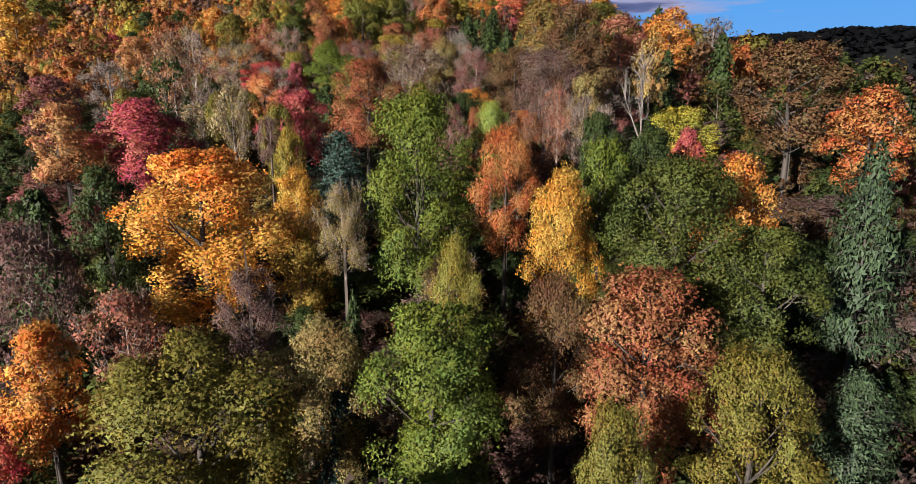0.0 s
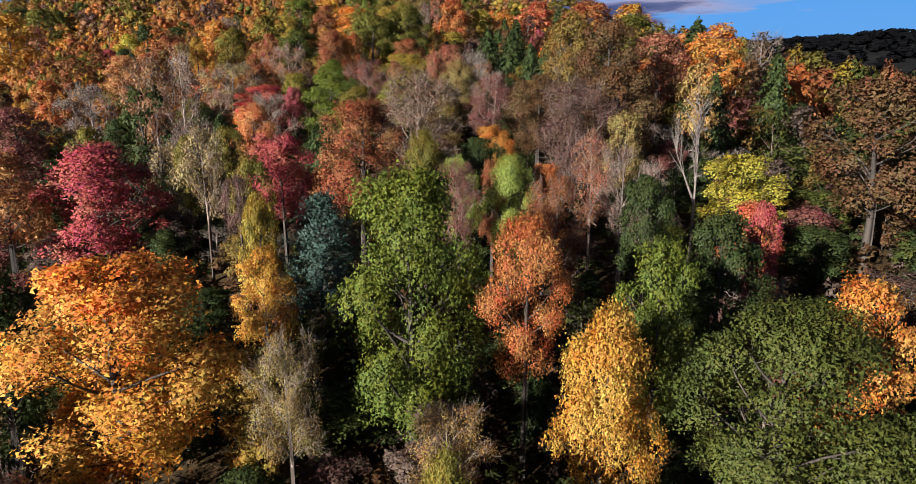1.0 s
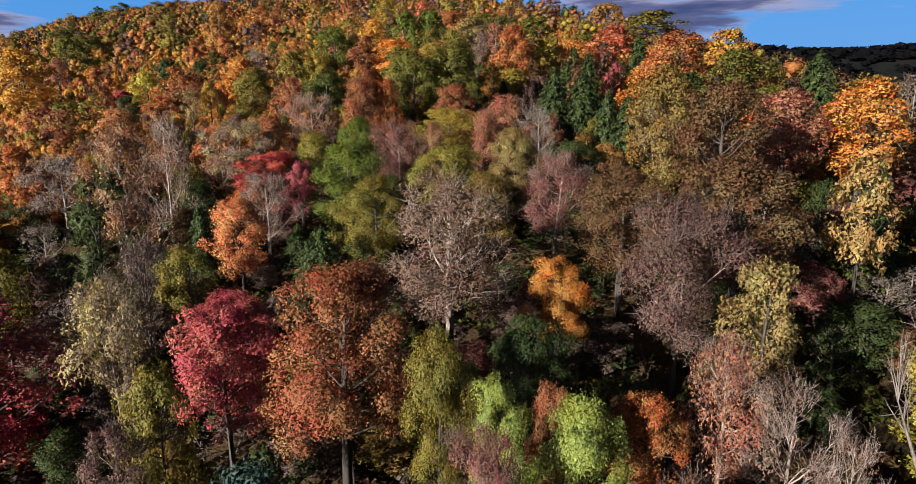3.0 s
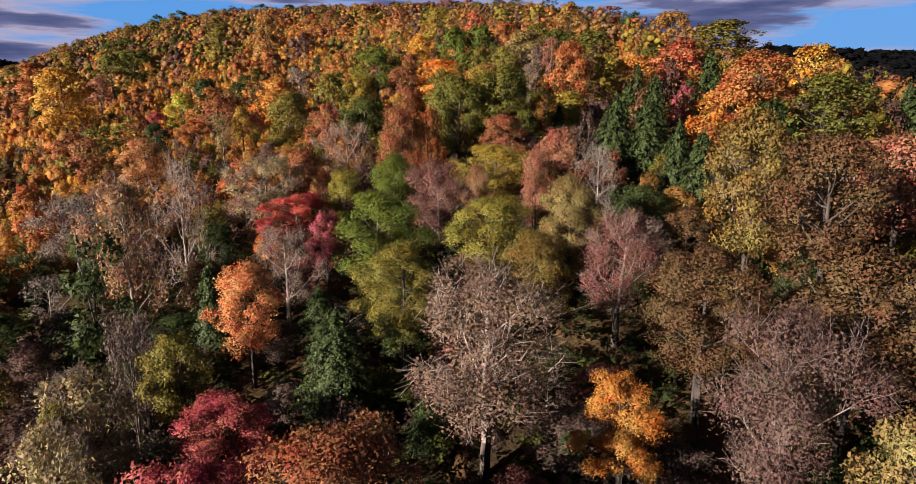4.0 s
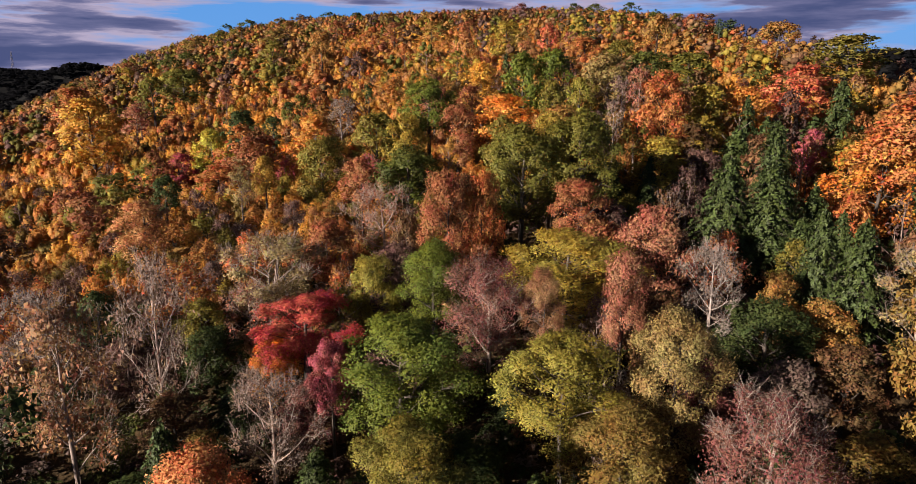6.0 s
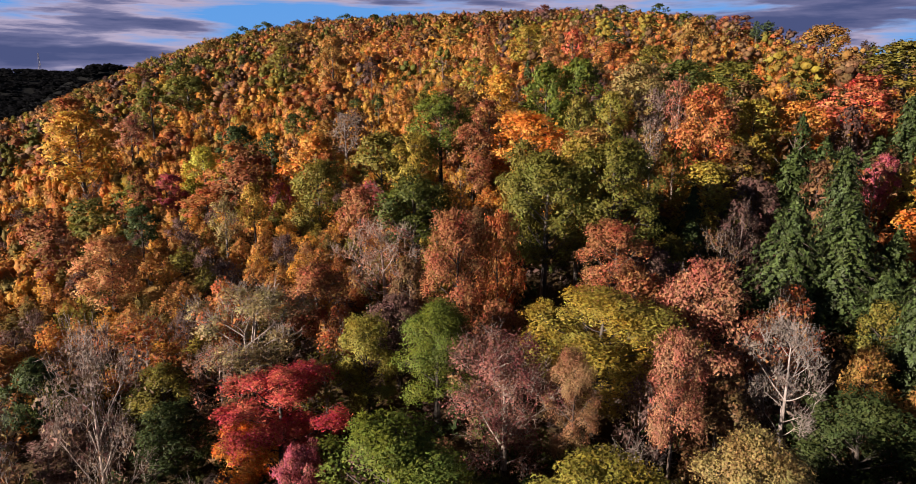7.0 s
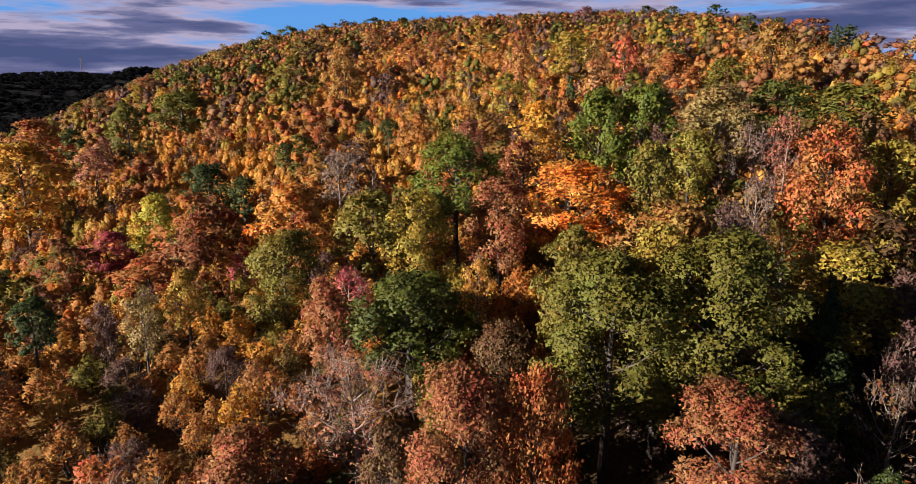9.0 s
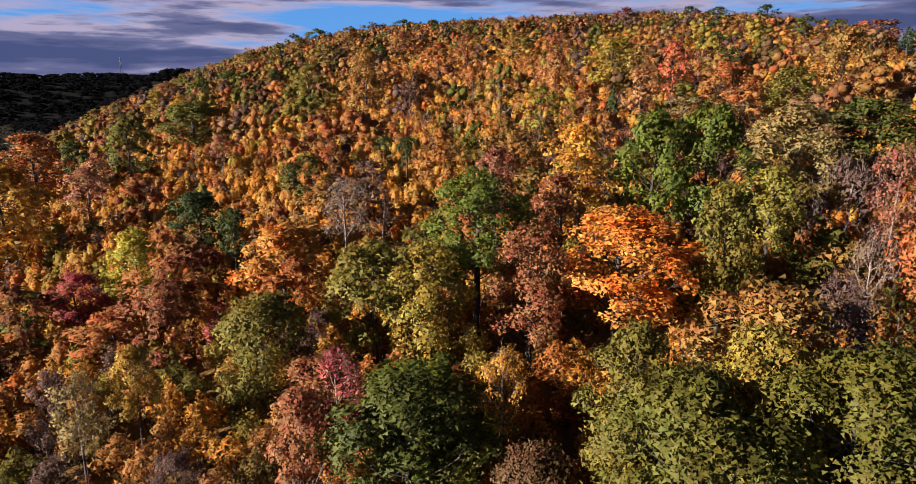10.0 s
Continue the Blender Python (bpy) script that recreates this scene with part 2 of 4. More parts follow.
# crowns, 8 m wide and 10 m deep; foot: where leaves begin, bulge: where it is widest, lobe: size of the masses that carry the clumps
SHAPES = {
    "broad": dict(foot=0.04, bulge=0.45, lobes=26, lobe=1.45, clumps=5, clump=0.60, flat=0.85, stems=1),
    "oval": dict(foot=0.03, bulge=0.38, lobes=19, lobe=1.55, clumps=6, clump=0.62, flat=0.9, stems=1),
    "round": dict(foot=0.04, bulge=0.42, lobes=20, lobe=1.5, clumps=6, clump=0.62, flat=0.85, stems=1),
    "sapling": dict(foot=0.04, bulge=0.36, lobes=9, lobe=2.0, clumps=4, clump=0.75, flat=1.2, stems=1),
    "shrub": dict(foot=0.02, bulge=0.40, lobes=6, lobe=2.1, clumps=2, clump=0.8, flat=0.9, stems=3),
    "airy": dict(foot=0.15, bulge=0.60, lobes=18, lobe=1.4, clumps=4, clump=0.6, flat=0.8, stems=2),
    "sparse": dict(foot=0.08, bulge=0.50, lobes=16, lobe=1.5, clumps=4, clump=0.7, flat=1.0, stems=1),
    "bare": dict(foot=0.10, bulge=0.52, lobes=16, lobe=1.4, clumps=4, clump=0.7, flat=0.9, stems=1),
    "bush": dict(foot=0.15, bulge=0.60, lobes=14, lobe=1.4, clumps=4, clump=0.7, flat=1.2, stems=4),
}
TWIGGY = ("bare", "sparse", "bush", "airy")
# share of the clumps, sprays on a crown, their size
GRADES = {"nearest": (1.0, 36000, 0.128), "close": (1.0, 17000, 0.185), "near": (1.0, 9000, 0.25), "middle": (0.9, 4200, 0.35), "far": (0.7, 1100, 0.50), "distant": (0.6, 290, 0.60)}
SPRAYS = {"bare": 0.14, "sparse": 0.45, "bush": 0.14, "airy": 0.5, "shrub": 0.10}


GOLD = (1 + 5 ** 0.5) / 2
ICO = unit(np.array([(-1, GOLD, 0), (1, GOLD, 0), (-1, -GOLD, 0), (1, -GOLD, 0), (0, -1, GOLD), (0, 1, GOLD), (0, -1, -GOLD), (0, 1, -GOLD), (GOLD, 0, -1), (GOLD, 0, 1), (-GOLD, 0, -1), (-GOLD, 0, 1)], float))
ICO_FACES = np.array([(i, j, k) if np.dot(np.cross(ICO[j] - ICO[i], ICO[k] - ICO[i]), ICO[i]) > 0 else (i, k, j)
                      for i in range(12) for j in range(i + 1, 12) for k in range(j + 1, 12) if max(np.linalg.norm(ICO[i] - ICO[j]), np.linalg.norm(ICO[j] - ICO[k]), np.linalg.norm(ICO[i] - ICO[k])) < 1.1])


def heart(at, girth, flat, rand):
    """The dense inside of a far-off leaf mass, under its loose sprays."""
    v = ICO * girth * rand.uniform(0.75, 1.08, (12, 1)) * np.array([1, 1, flat]) + at
    return v, ICO_FACES, unit(ICO + np.array([0, 0, 0.1]))


def leafy_tree(kind, grade, seed):
    """Verts and faces of the branches and of the leaves of one crown, 8 m wide and 10 m deep."""
    rand = np.random.default_rng(seed)
    s = SHAPES[kind]
    share, per, size = GRADES[grade]
    count = s["lobes"] if grade not in ("far", "distant") else max(5, int(s["lobes"] * (0.7 if grade == "far" else 0.45)))
    n = count * max(2, round(s["clumps"] * share))
    foot, top = 10 * s["foot"], 10.0
    # big masses on an uneven envelope
    u = (np.arange(count) + rand.uniform(0.1, 0.9, count)) / count
    rel = u ** 0.9
    bearing = np.arange(count) * 2.39996 + rand.normal(0, 0.3, count)
    b = s["bulge"]
    full = np.where(rel < b, 0.6 + 0.4 * np.sin(rel / b * np.pi / 2), np.clip(np.cos((rel - b) / (1.06 - b) * np.pi / 2), 0, 1) ** 0.75)
    girth = s["lobe"] * rand.uniform(0.7, 1.25, count)
    out = np.clip(4.0 * full * rand.uniform(0.82, 1.14, count) - girth * 0.8, 0.15, None) * np.where(np.arange(count) % 4 == 3, 0.45, 1.0)
    mass = np.stack([np.cos(bearing) * out, np.sin(bearing) * out, np.clip(foot + (top - foot) * rel, foot + girth * 0.5 * s["flat"], top - girth * 0.95 * s["flat"])], -1)
    # clumps on the outer and upper sides of each mass
    owner = np.arange(n) % count
    way = unit(rand.normal(size=(n, 3)) * 0.9 + unit(mass * np.array([1, 1, 0]) + np.array([0, 0, 1e-3]))[owner] * 0.5 + np.array([0, 0, 0.25]))
    core = mass[owner] + way * (girth[owner] * rand.uniform(0.5, 0.9, n))[:, None] * np.array([1, 1, s["flat"]])
    lie = way
    wood = []
    fine = grade in ("nearest", "close", "near")
    sides = {"nearest": 8, "close": 7, "near": 6, "middle": 5}.get(grade, 3)
    lean = rand.normal(0, 0.3, 2)
    for k in range(s["stems"]):
        way = rand.normal(0, 0.0 if s["stems"] == 1 else 0.9, 2)
        t = np.linspace(0, 1, 6 if grade not in ("far", "distant") else 3)
        stem = np.stack([lean[0] * t + way[0] * t ** 1.3 + 0.1 * np.sin(5 * t + k) * t, lean[1] * t + way[1] * t ** 1.3 + 0.1 * np.sin(4 * t + k) * t, -0.3 + (top * 0.88 + 0.3) * t], -1)
        wood.append(tube(stem, (0.20 if s["stems"] == 1 else 0.12) * (1.05 - t) ** 0.8 + 0.015, sides))
    twigs = kind in TWIGGY
    # one limb to each mass, and from its end a branch to each clump
    ends = {}
    for k in range(count):
        low = max(0.1, mass[k, 2] - (0.35 + 0.6 * rand.uniform()) * out[k] - 0.5)
        f = np.clip(low / (top * 0.88), 0, 1)
        limb = bent(np.array([lean[0] * f, lean[1] * f, low]), mass[k], -0.12 * out[k] if s["stems"] == 1 else 0.4, rand, 5, 0.09)
        r0 = (0.045 + 0.016 * out[k]) * (0.85 if twigs else 1.0)
        wood.append(tube(limb if fine else limb[[0, 2, 4]], np.linspace(r0, 0.03, 5 if fine else 3), 5 if fine else 3))
        ends[k] = limb
    for k in range(n):
        limb = ends[owner[k]]
        if fine or twigs and grade == "middle":
            begin = limb[3] + (limb[4] - limb[3]) * rand.uniform()
            wood.append(tube(bent(begin, core[k], 0.1, rand, 3, 0.12), [0.028, 0.02, 0.012], 3))
        if twigs and grade not in ("far", "distant"):
            along = unit(core[k] - np.array([0, 0, foot]) + rand.normal(0, 0.5, 3))
            for j in range(8 if fine else 3):
                way = unit(along * 0.9 + rand.normal(0, 0.65, 3) + np.array([0, 0, 0.45]))
                begin = core[k] + rand.normal(0, 0.25, 3)
                end = begin + way * rand.uniform(0.7, 1.6)
                wood.append(tube(np.array([begin, end]), [0.022, 0.007], 3))
                for q in range(2 if fine else 1):
                    fork = begin + (end - begin) * rand.uniform(0.3, 0.8)
                    wood.append(tube(np.array([fork, fork + unit(way + rand.normal(0, 0.7, 3)) * rand.uniform(0.4, 0.9)]), [0.012, 0.005], 3))
    # leaves: shells round each clump, fewer underneath
    ball = girth[owner] * s["clump"] * rand.uniform(0.75, 1.3, n)
    many = rand.poisson(per * SPRAYS.get(kind, 1.0) * ball ** 2 / (ball ** 2).sum() * rand.uniform(0.75, 1.25, n))
    mine = np.repeat(np.arange(n), many)
    m = len(mine)
    outward = unit(core - np.array([0, 0, top * 0.35]))[mine]
    spread = unit(unit(rand.normal(size=(m, 3)) + np.array([0, 0, 0.25])) + outward * 0.35)
    reach = ball[mine] * rand.uniform(0.3, 1.0, m) ** 0.5
    bump = 1 + 0.3 * np.sin(spread[:, 0] * 6 + mine) * np.sin(spread[:, 1] * 6 + mine * 2) + 0.15 * np.sin(spread[:, 2] * 11 + mine)
    spot = core[mine] + spread * (reach * bump)[:, None] * np.array([1, 1, s["flat"]])
    normal = unit(spread * 0.5 + np.array([0, 0, 0.35]) + rand.normal(0, {"far": 0.35, "distant": 0.3, "middle": 0.5}.get(grade, 0.6), (m, 3)))
    soft = unit(spread * (0.35 if grade in ("far", "distant") else 0.55) + lie[mine] * 0.35 + outward * (0.55 if grade in ("far", "distant") else 0.3) + np.array([0, 0, 0.1]))
    crown = leaves(spot, normal, size * (2.0 if kind == "shrub" else 0.95), rand=rand, soft=soft, rough={"far": 0.3, "distant": 0.2, "middle": 0.5}.get(grade, 0.65))
    if grade == "distant" and kind not in TWIGGY:
        crown = join([crown] + [heart(mass[k], girth[k] * 0.80, s["flat"], rand) for k in range(count)])
    return join(wood), crown


def young_tree(grade, seed):
    """A young birch: a slim upright plume with lower ones round it, 8 m wide and 10 m tall before scaling."""
    rand = np.random.default_rng(seed)
    per, size = {"nearest": (1500, 0.36), "close": (1300, 0.40), "near": (1000, 0.46), "middle": (700, 0.56), "far": (200, 0.70), "distant": (75, 1.0)}[grade]
    plumes = [(0.0, 0.0, 5.6, 3.4 if grade == "distant" else 2.7, 4.3)]
    many = {"far": 3, "distant": 1}.get(grade, 4)
    for k in range(many):
        a, out = k * 6.28 / many + rand.uniform(-0.5, 0.5), rand.uniform(1.7, 2.5)
        plumes.append((math.cos(a) * out, math.sin(a) * out, rand.uniform(4.2, 6.4), rand.uniform(1.5, 2.1), rand.uniform(2.2, 3.2)))
    wood, pieces = [], []
    bulk = sum(q[3] * q[4] for q in plumes)
    for x, y, z, r, h in plumes:
        n = int(per * r * h / bulk)
        way = unit(rand.normal(size=(n, 3)) + np.array([0, 0, 0.25]))
        wave = 1 + 0.22 * np.sin(way[:, 0] * 5 + x * 3) * np.sin(way[:, 1] * 5 + y * 3) + 0.14 * np.sin(way[:, 2] * 9 + x)
        reach = wave * rand.uniform(0.55, 1.05, n) ** 0.6 * np.where(way[:, 2] > 0, 1 - 0.22 * way[:, 2] ** 2 * (1 - np.abs(way[:, 2])), 1)
        taper = 1 - 0.35 * np.clip(way[:, 2], 0, 1)
        spot = np.array([x, y, z]) + way * reach[:, None] * np.stack([r * taper, r * taper, np.full(n, h)], -1)
        lie = unit(way * np.array([1 / r, 1 / r, 1.6 / h]))
        normal = unit(lie * 0.6 + rand.normal(0, 0.45, (n, 3)))
        pieces.append(leaves(spot, normal, size, 1.5, rand, lie, 0.4))
        if grade in ("far", "distant"):
            full = 0.82
            v = ICO * rand.uniform(0.78, 1.08, (12, 1)) * np.array([r, r, h]) * full * np.where(ICO[:, 2:] > 0.5, np.array([0.8, 0.8, 1.0]), 1.0) + np.array([x, y, z])
            pieces.append((v, ICO_FACES, unit(ICO + rand.normal(0, 0.12, (12, 3)))))
        if grade != "distant":
            for k in range({"far": 1, "middle": 3}.get(grade, 6)):
                foot = np.array([x * 0.25, y * 0.25, -0.2])
                end = np.array([x, y, z]) + rand.normal(0, 0.5, 3) * np.array([r, r, 0.5]) + np.array([0, 0, h * rand.uniform(0.5, 1.0)])
                wood.append(tube(bent(foot, end, 0.6, rand, 4), np.linspace(0.09, 0.02, 4), 3))
    return (join(wood) if wood else tube(np.array([[0, 0, -0.2], [0, 0, 4.0]]), [0.1, 0.05], 3)), join(pieces)


def conifer(kind, grade, seed):
    """A hemlock (dense cone) or pine (plumed boughs), 8 m wide and 10 m deep."""
    rand = np.random.default_rng(seed)
    t = np.linspace(0, 1, 6)
    wood = [tube(np.stack([0.1 * np.sin(4 * t) * t, 0.1 * np.sin(3 * t) * t, -0.3 + 10.2 * t], -1), 0.20 * (1.03 - t) + 0.012, 6)]
    layers, arms, spray, size = {"nearest": (28, 13, 90, 0.13), "close": (26, 13, 70, 0.155), "near": (24, 12, 50, 0.19), "middle": (20, 11, 34, 0.26), "far": (14, 9, 20, 0.42), "distant": (9, 7, 10, 0.8)}[grade]
    if kind == "pine":
        layers = int(layers * 0.6)
    spots, ways = [], []
    for k in range(layers):
        rel = (k + 0.3) / layers
        z = 0.5 + 9.1 * rel
        reach = 4.0 * (1 - rel) ** (0.62 if kind == "hemlock" else 0.6) + 0.2
        for j in range(arms):
            a = j * 2 * math.pi / arms + k * 0.9 + rand.normal(0, 0.25)
            r = reach * rand.uniform(0.55, 1.12)
            rise = -0.16 * r if kind == "hemlock" else 0.25 * r
            tip = np.array([math.cos(a) * r, math.sin(a) * r, z + rise + rand.normal(0, 0.16)])
            root = np.array([0, 0, z])
            if grade in ("nearest", "close", "near"):
                wood.append(tube(bent(root, tip, 0.1 * r, rand, 3), [0.045, 0.03, 0.008], 3))
            c = max(3, int(spray * (0.3 + 0.7 * r / 4.0)))
            if kind == "hemlock":
                f = rand.uniform(0.25, 1.05, c)
                sideways = rand.normal(0, 0.20, c) * r * (1.15 - f)
                p = root + (tip - root) * f[:, None] + np.stack([-math.sin(a) * sideways, math.cos(a) * sideways, 0.12 * r * f * (1 - f) * 4 - 0.2 * np.abs(sideways) + rand.normal(0, 0.07, c)], -1)
            else:
                f = rand.uniform(0.45, 1.08, c)
                p = root + (tip - root) * f[:, None] + rand.normal(0, 0.28, (c, 3)) * np.array([1, 1, 0.8])
            w = unit(np.array([math.cos(a) * 0.8, math.sin(a) * 0.8, 0.75 if kind == "hemlock" else 0.55]) + rand.normal(0, 0.42, (c, 3)))
            spots.append(p)
            ways.append(w)
    c = 12
    spots.append(np.stack([rand.normal(0, 0.15, c), rand.normal(0, 0.15, c), rand.uniform(9.0, 10.1, c)], -1))
    ways.append(unit(rand.normal(0, 1, (c, 3))))
    spots = np.concatenate(spots)
    soft = unit(spots * np.array([1, 1, 0]) * 0.35 + np.array([0, 0, 0.4]) + rand.normal(0, 0.3, spots.shape))
    return join(wood), leaves(spots, np.concatenate(ways), size, 1.8, rand, soft)


def dead_tree(seed):
    """A pale forked snag with a thin twiggy top, 8 m wide and 14 m tall, from the ground up."""
    rand = np.random.default_rng(seed)
    t = np.linspace(0, 1, 9)
    wood = [tube(np.stack([0.15 * np.sin(3 * t), 0.12 * np.cos(4 * t), -0.5 + 13.6 * t], -1), 0.26 * (1.02 - t) ** 0.8 + 0.02, 8)]
    fork = bent(np.array([0, 0, 7.0]), np.array([-3.2, -0.8, 10.2]), -0.4, rand, 6)
    wood.append(tube(fork, np.linspace(0.17, 0.05, 6), 6))
    bases = [(fork[k], fork[k] - fork[k - 1]) for k in (3, 4, 5, 5, 5)] + [(np.array([0, 0, z]), rand.normal(0, 1, 3) * np.array([1, 1, 0.2]) + np.array([0, 0, 0.5])) for z in np.linspace(8.3, 13, 18)]
    for at, way in bases:
        for j in range(2):
            w = unit(unit(np.asarray(way, float)) + rand.normal(0, 0.35, 3) + np.array([0, 0, 0.25]))
            end = at + w * rand.uniform(1.2, 2.6)
            limb = bent(np.asarray(at, float), end, 0.2, rand, 4)
            wood.append(tube(limb, np.linspace(0.06, 0.015, 4), 4))
            for q in range(7):
                start = limb[1] + (limb[3] - limb[1]) * rand.uniform()
                wood.append(tube(np.array([start, start + unit(w + rand.normal(0, 0.6, 3)) * rand.uniform(0.5, 1.2)]), [0.018, 0.008], 3))
    return join(wood), None


def bole():
    """The clear trunk under a crown: one unit tall and one unit in radius, flared at its foot."""
    t = np.array([-0.08, 0.0, 0.06, 0.3, 0.6, 1.0])
    return tube(np.stack([0.25 * np.sin(t * 6) * (1 - t), 0.25 * np.sin(t * 4) * (1 - t), t], -1), [2.0, 1.75, 1.4, 1.22, 1.1, 1.0], 7)


PROTOTYPES = {}
BOLE = quads_mesh("trunk", *bole())
BOLE.materials.append(BARK)
PALE_BOLE = quads_mesh("trunk", *bole())
PALE_BOLE.materials.append(PALE_BARK)


def shape(kind, grade, variant):
    """Branch and leaf meshes, built once and shared."""
    key = (kind, grade, variant)
    if key not in PROTOTYPES:
        seed = sum(ord(ch) for ch in kind + grade) * 31 + variant
        make = conifer if kind in ("hemlock", "pine") else leafy_tree
        wood, crown = dead_tree(seed) if kind == "dead" else young_tree(grade, seed) if kind == "sapling" else make(kind, grade, seed)
        made = []
        for part_name, data in (("branchwork", wood), ("crown", crown)):
            if data is None:
                made.append((None, None))
                continue
            me = quads_mesh(f"{kind}_{part_name}", *data)
            pale = kind in TWIGGY or kind == "dead"
            me.materials.append((PALE_BARK if pale else BARK) if part_name == "branchwork" else NEEDLE if kind in ("hemlock", "pine") else THIN_LEAF if kind == "sapling" else LEAF)
            made.append((me, data))
        PROTOTYPES[key] = made
    return PROTOTYPES[key]


COLOURS = {
    "green": (0.112, 0.132, 0.013), "oakgreen": (0.118, 0.108, 0.014), "dkgreen": (0.045, 0.060, 0.014), "dkoak": (0.080, 0.088, 0.014), "olive": (0.160, 0.128, 0.017),
    "olivegold": (0.285, 0.200, 0.022), "olivebrown": (0.190, 0.120, 0.024), "yellowgreen": (0.220, 0.180, 0.023), "lime": (0.240, 0.270, 0.045),
    "chartreuse": (0.37, 0.31, 0.030), "yellow": (0.350, 0.210, 0.025), "gold": (0.470, 0.235, 0.022), "goldorange": (0.480, 0.185, 0.022),
    "goldbrown": (0.300, 0.150, 0.030), "orange": (0.600, 0.205, 0.016), "orangered": (0.440, 0.110, 0.040), "rustorange": (0.350, 0.115, 0.025),
    "rust": (0.260, 0.092, 0.032), "bronze": (0.125, 0.064, 0.024), "tanrust": (0.260, 0.130, 0.055), "tanorange": (0.400, 0.180, 0.060),
    "tan": (0.250, 0.175, 0.055), "straw": (0.270, 0.195, 0.080), "yellowtan": (0.310, 0.190, 0.055), "salmon": (0.290, 0.112, 0.058),
    "mauve": (0.125, 0.066, 0.050), "maroon": (0.190, 0.068, 0.052), "crimson": (0.360, 0.062, 0.055), "red": (0.520, 0.070, 0.048),
    "pink": (0.340, 0.068, 0.075), "grey": (0.160, 0.118, 0.090), "pale": (0.165, 0.095, 0.060), "barebrown": (0.130, 0.085, 0.065),
    # far ridge trees: cloud shadow put into the leaf colour, hence near-black
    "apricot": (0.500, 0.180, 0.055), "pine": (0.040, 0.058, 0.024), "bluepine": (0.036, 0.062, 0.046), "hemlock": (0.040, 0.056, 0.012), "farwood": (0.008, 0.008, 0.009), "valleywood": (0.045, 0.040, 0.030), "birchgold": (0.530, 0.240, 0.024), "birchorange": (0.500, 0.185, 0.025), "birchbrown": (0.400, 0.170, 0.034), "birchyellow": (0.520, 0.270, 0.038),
}
HUES = {
    "green": "fresh green", "oakgreen": "mottled green", "dkgreen": "dark green", "dkoak": "deep green", "olive": "olive green", "olivegold": "olive and gold", "olivebrown": "olive brown",
    "yellowgreen": "yellow-green", "lime": "pale lime green", "chartreuse": "bright yellow-green", "yellow": "yellow", "gold": "golden yellow", "goldorange": "golden orange",
    "goldbrown": "golden brown", "orange": "bright orange", "orangered": "orange-red", "rustorange": "rusty orange", "rust": "rust brown", "bronze": "bronze brown",
    "tanrust": "tan and rust", "tanorange": "soft orange", "tan": "faded tan", "straw": "pale straw", "yellowtan": "pale yellow", "salmon": "salmon pink",
    "mauve": "dull mauve brown", "maroon": "dark maroon", "crimson": "deep crimson", "red": "bright red", "pink": "pink", "grey": "grey", "pale": "pale grey",
    "barebrown": "grey brown", "apricot": "apricot orange", "pine": "green", "bluepine": "bluish green", "hemlock": "dark green", "farwood": "shadow-dark distant", "valleywood": "grey-green valley", "birchgold": "golden", "birchorange": "amber orange", "birchbrown": "golden brown", "birchyellow": "soft yellow",
}
WORDS = {
    "broad": ("broad_tree", "broad spreading tree with {} autumn leaves in dense clumps"), "oval": ("oval_tree", "tall oval tree with {} autumn leaves"),
    "round": ("round_tree", "round-crowned tree with {} autumn leaves"), "airy": ("airy_tree", "fanned-out tree with thin {} leaves and pale limbs"),
    "sparse": ("thin_tree", "thinning tree with sparse {} leaves and pale stems"), "bare": ("bare_tree", "leafless {} tree with fine branching twigs"),
    "sapling": ("sapling", "slim upright sapling with {} autumn leaves"), "shrub": ("shrub", "low understory shrub with {} leaves"),
    "bush": ("bare_bush", "dense leafless {} bush of upright twigs"), "dead": ("dead_tree", "dead {} snag with one forked limb"),
    "pine": ("pine", "{} white pine with plumed boughs"), "hemlock": ("hemlock", "{} conical hemlock with drooping boughs"),
}
PATH = [(row[1], row[2], row[3]) for row in ROWS]
tree_count = 0


def from_path(x, y):
    return min(math.hypot(x - p[0], y - p[1]) for p in PATH)


BARK_TONES = {"pale": (1.0, 0.88, 0.80), "grey": (0.85, 0.78, 0.74), "mauve": (0.72, 0.56, 0.52), "salmon": (1.0, 0.82, 0.72), "barebrown": (0.40, 0.32, 0.28)}


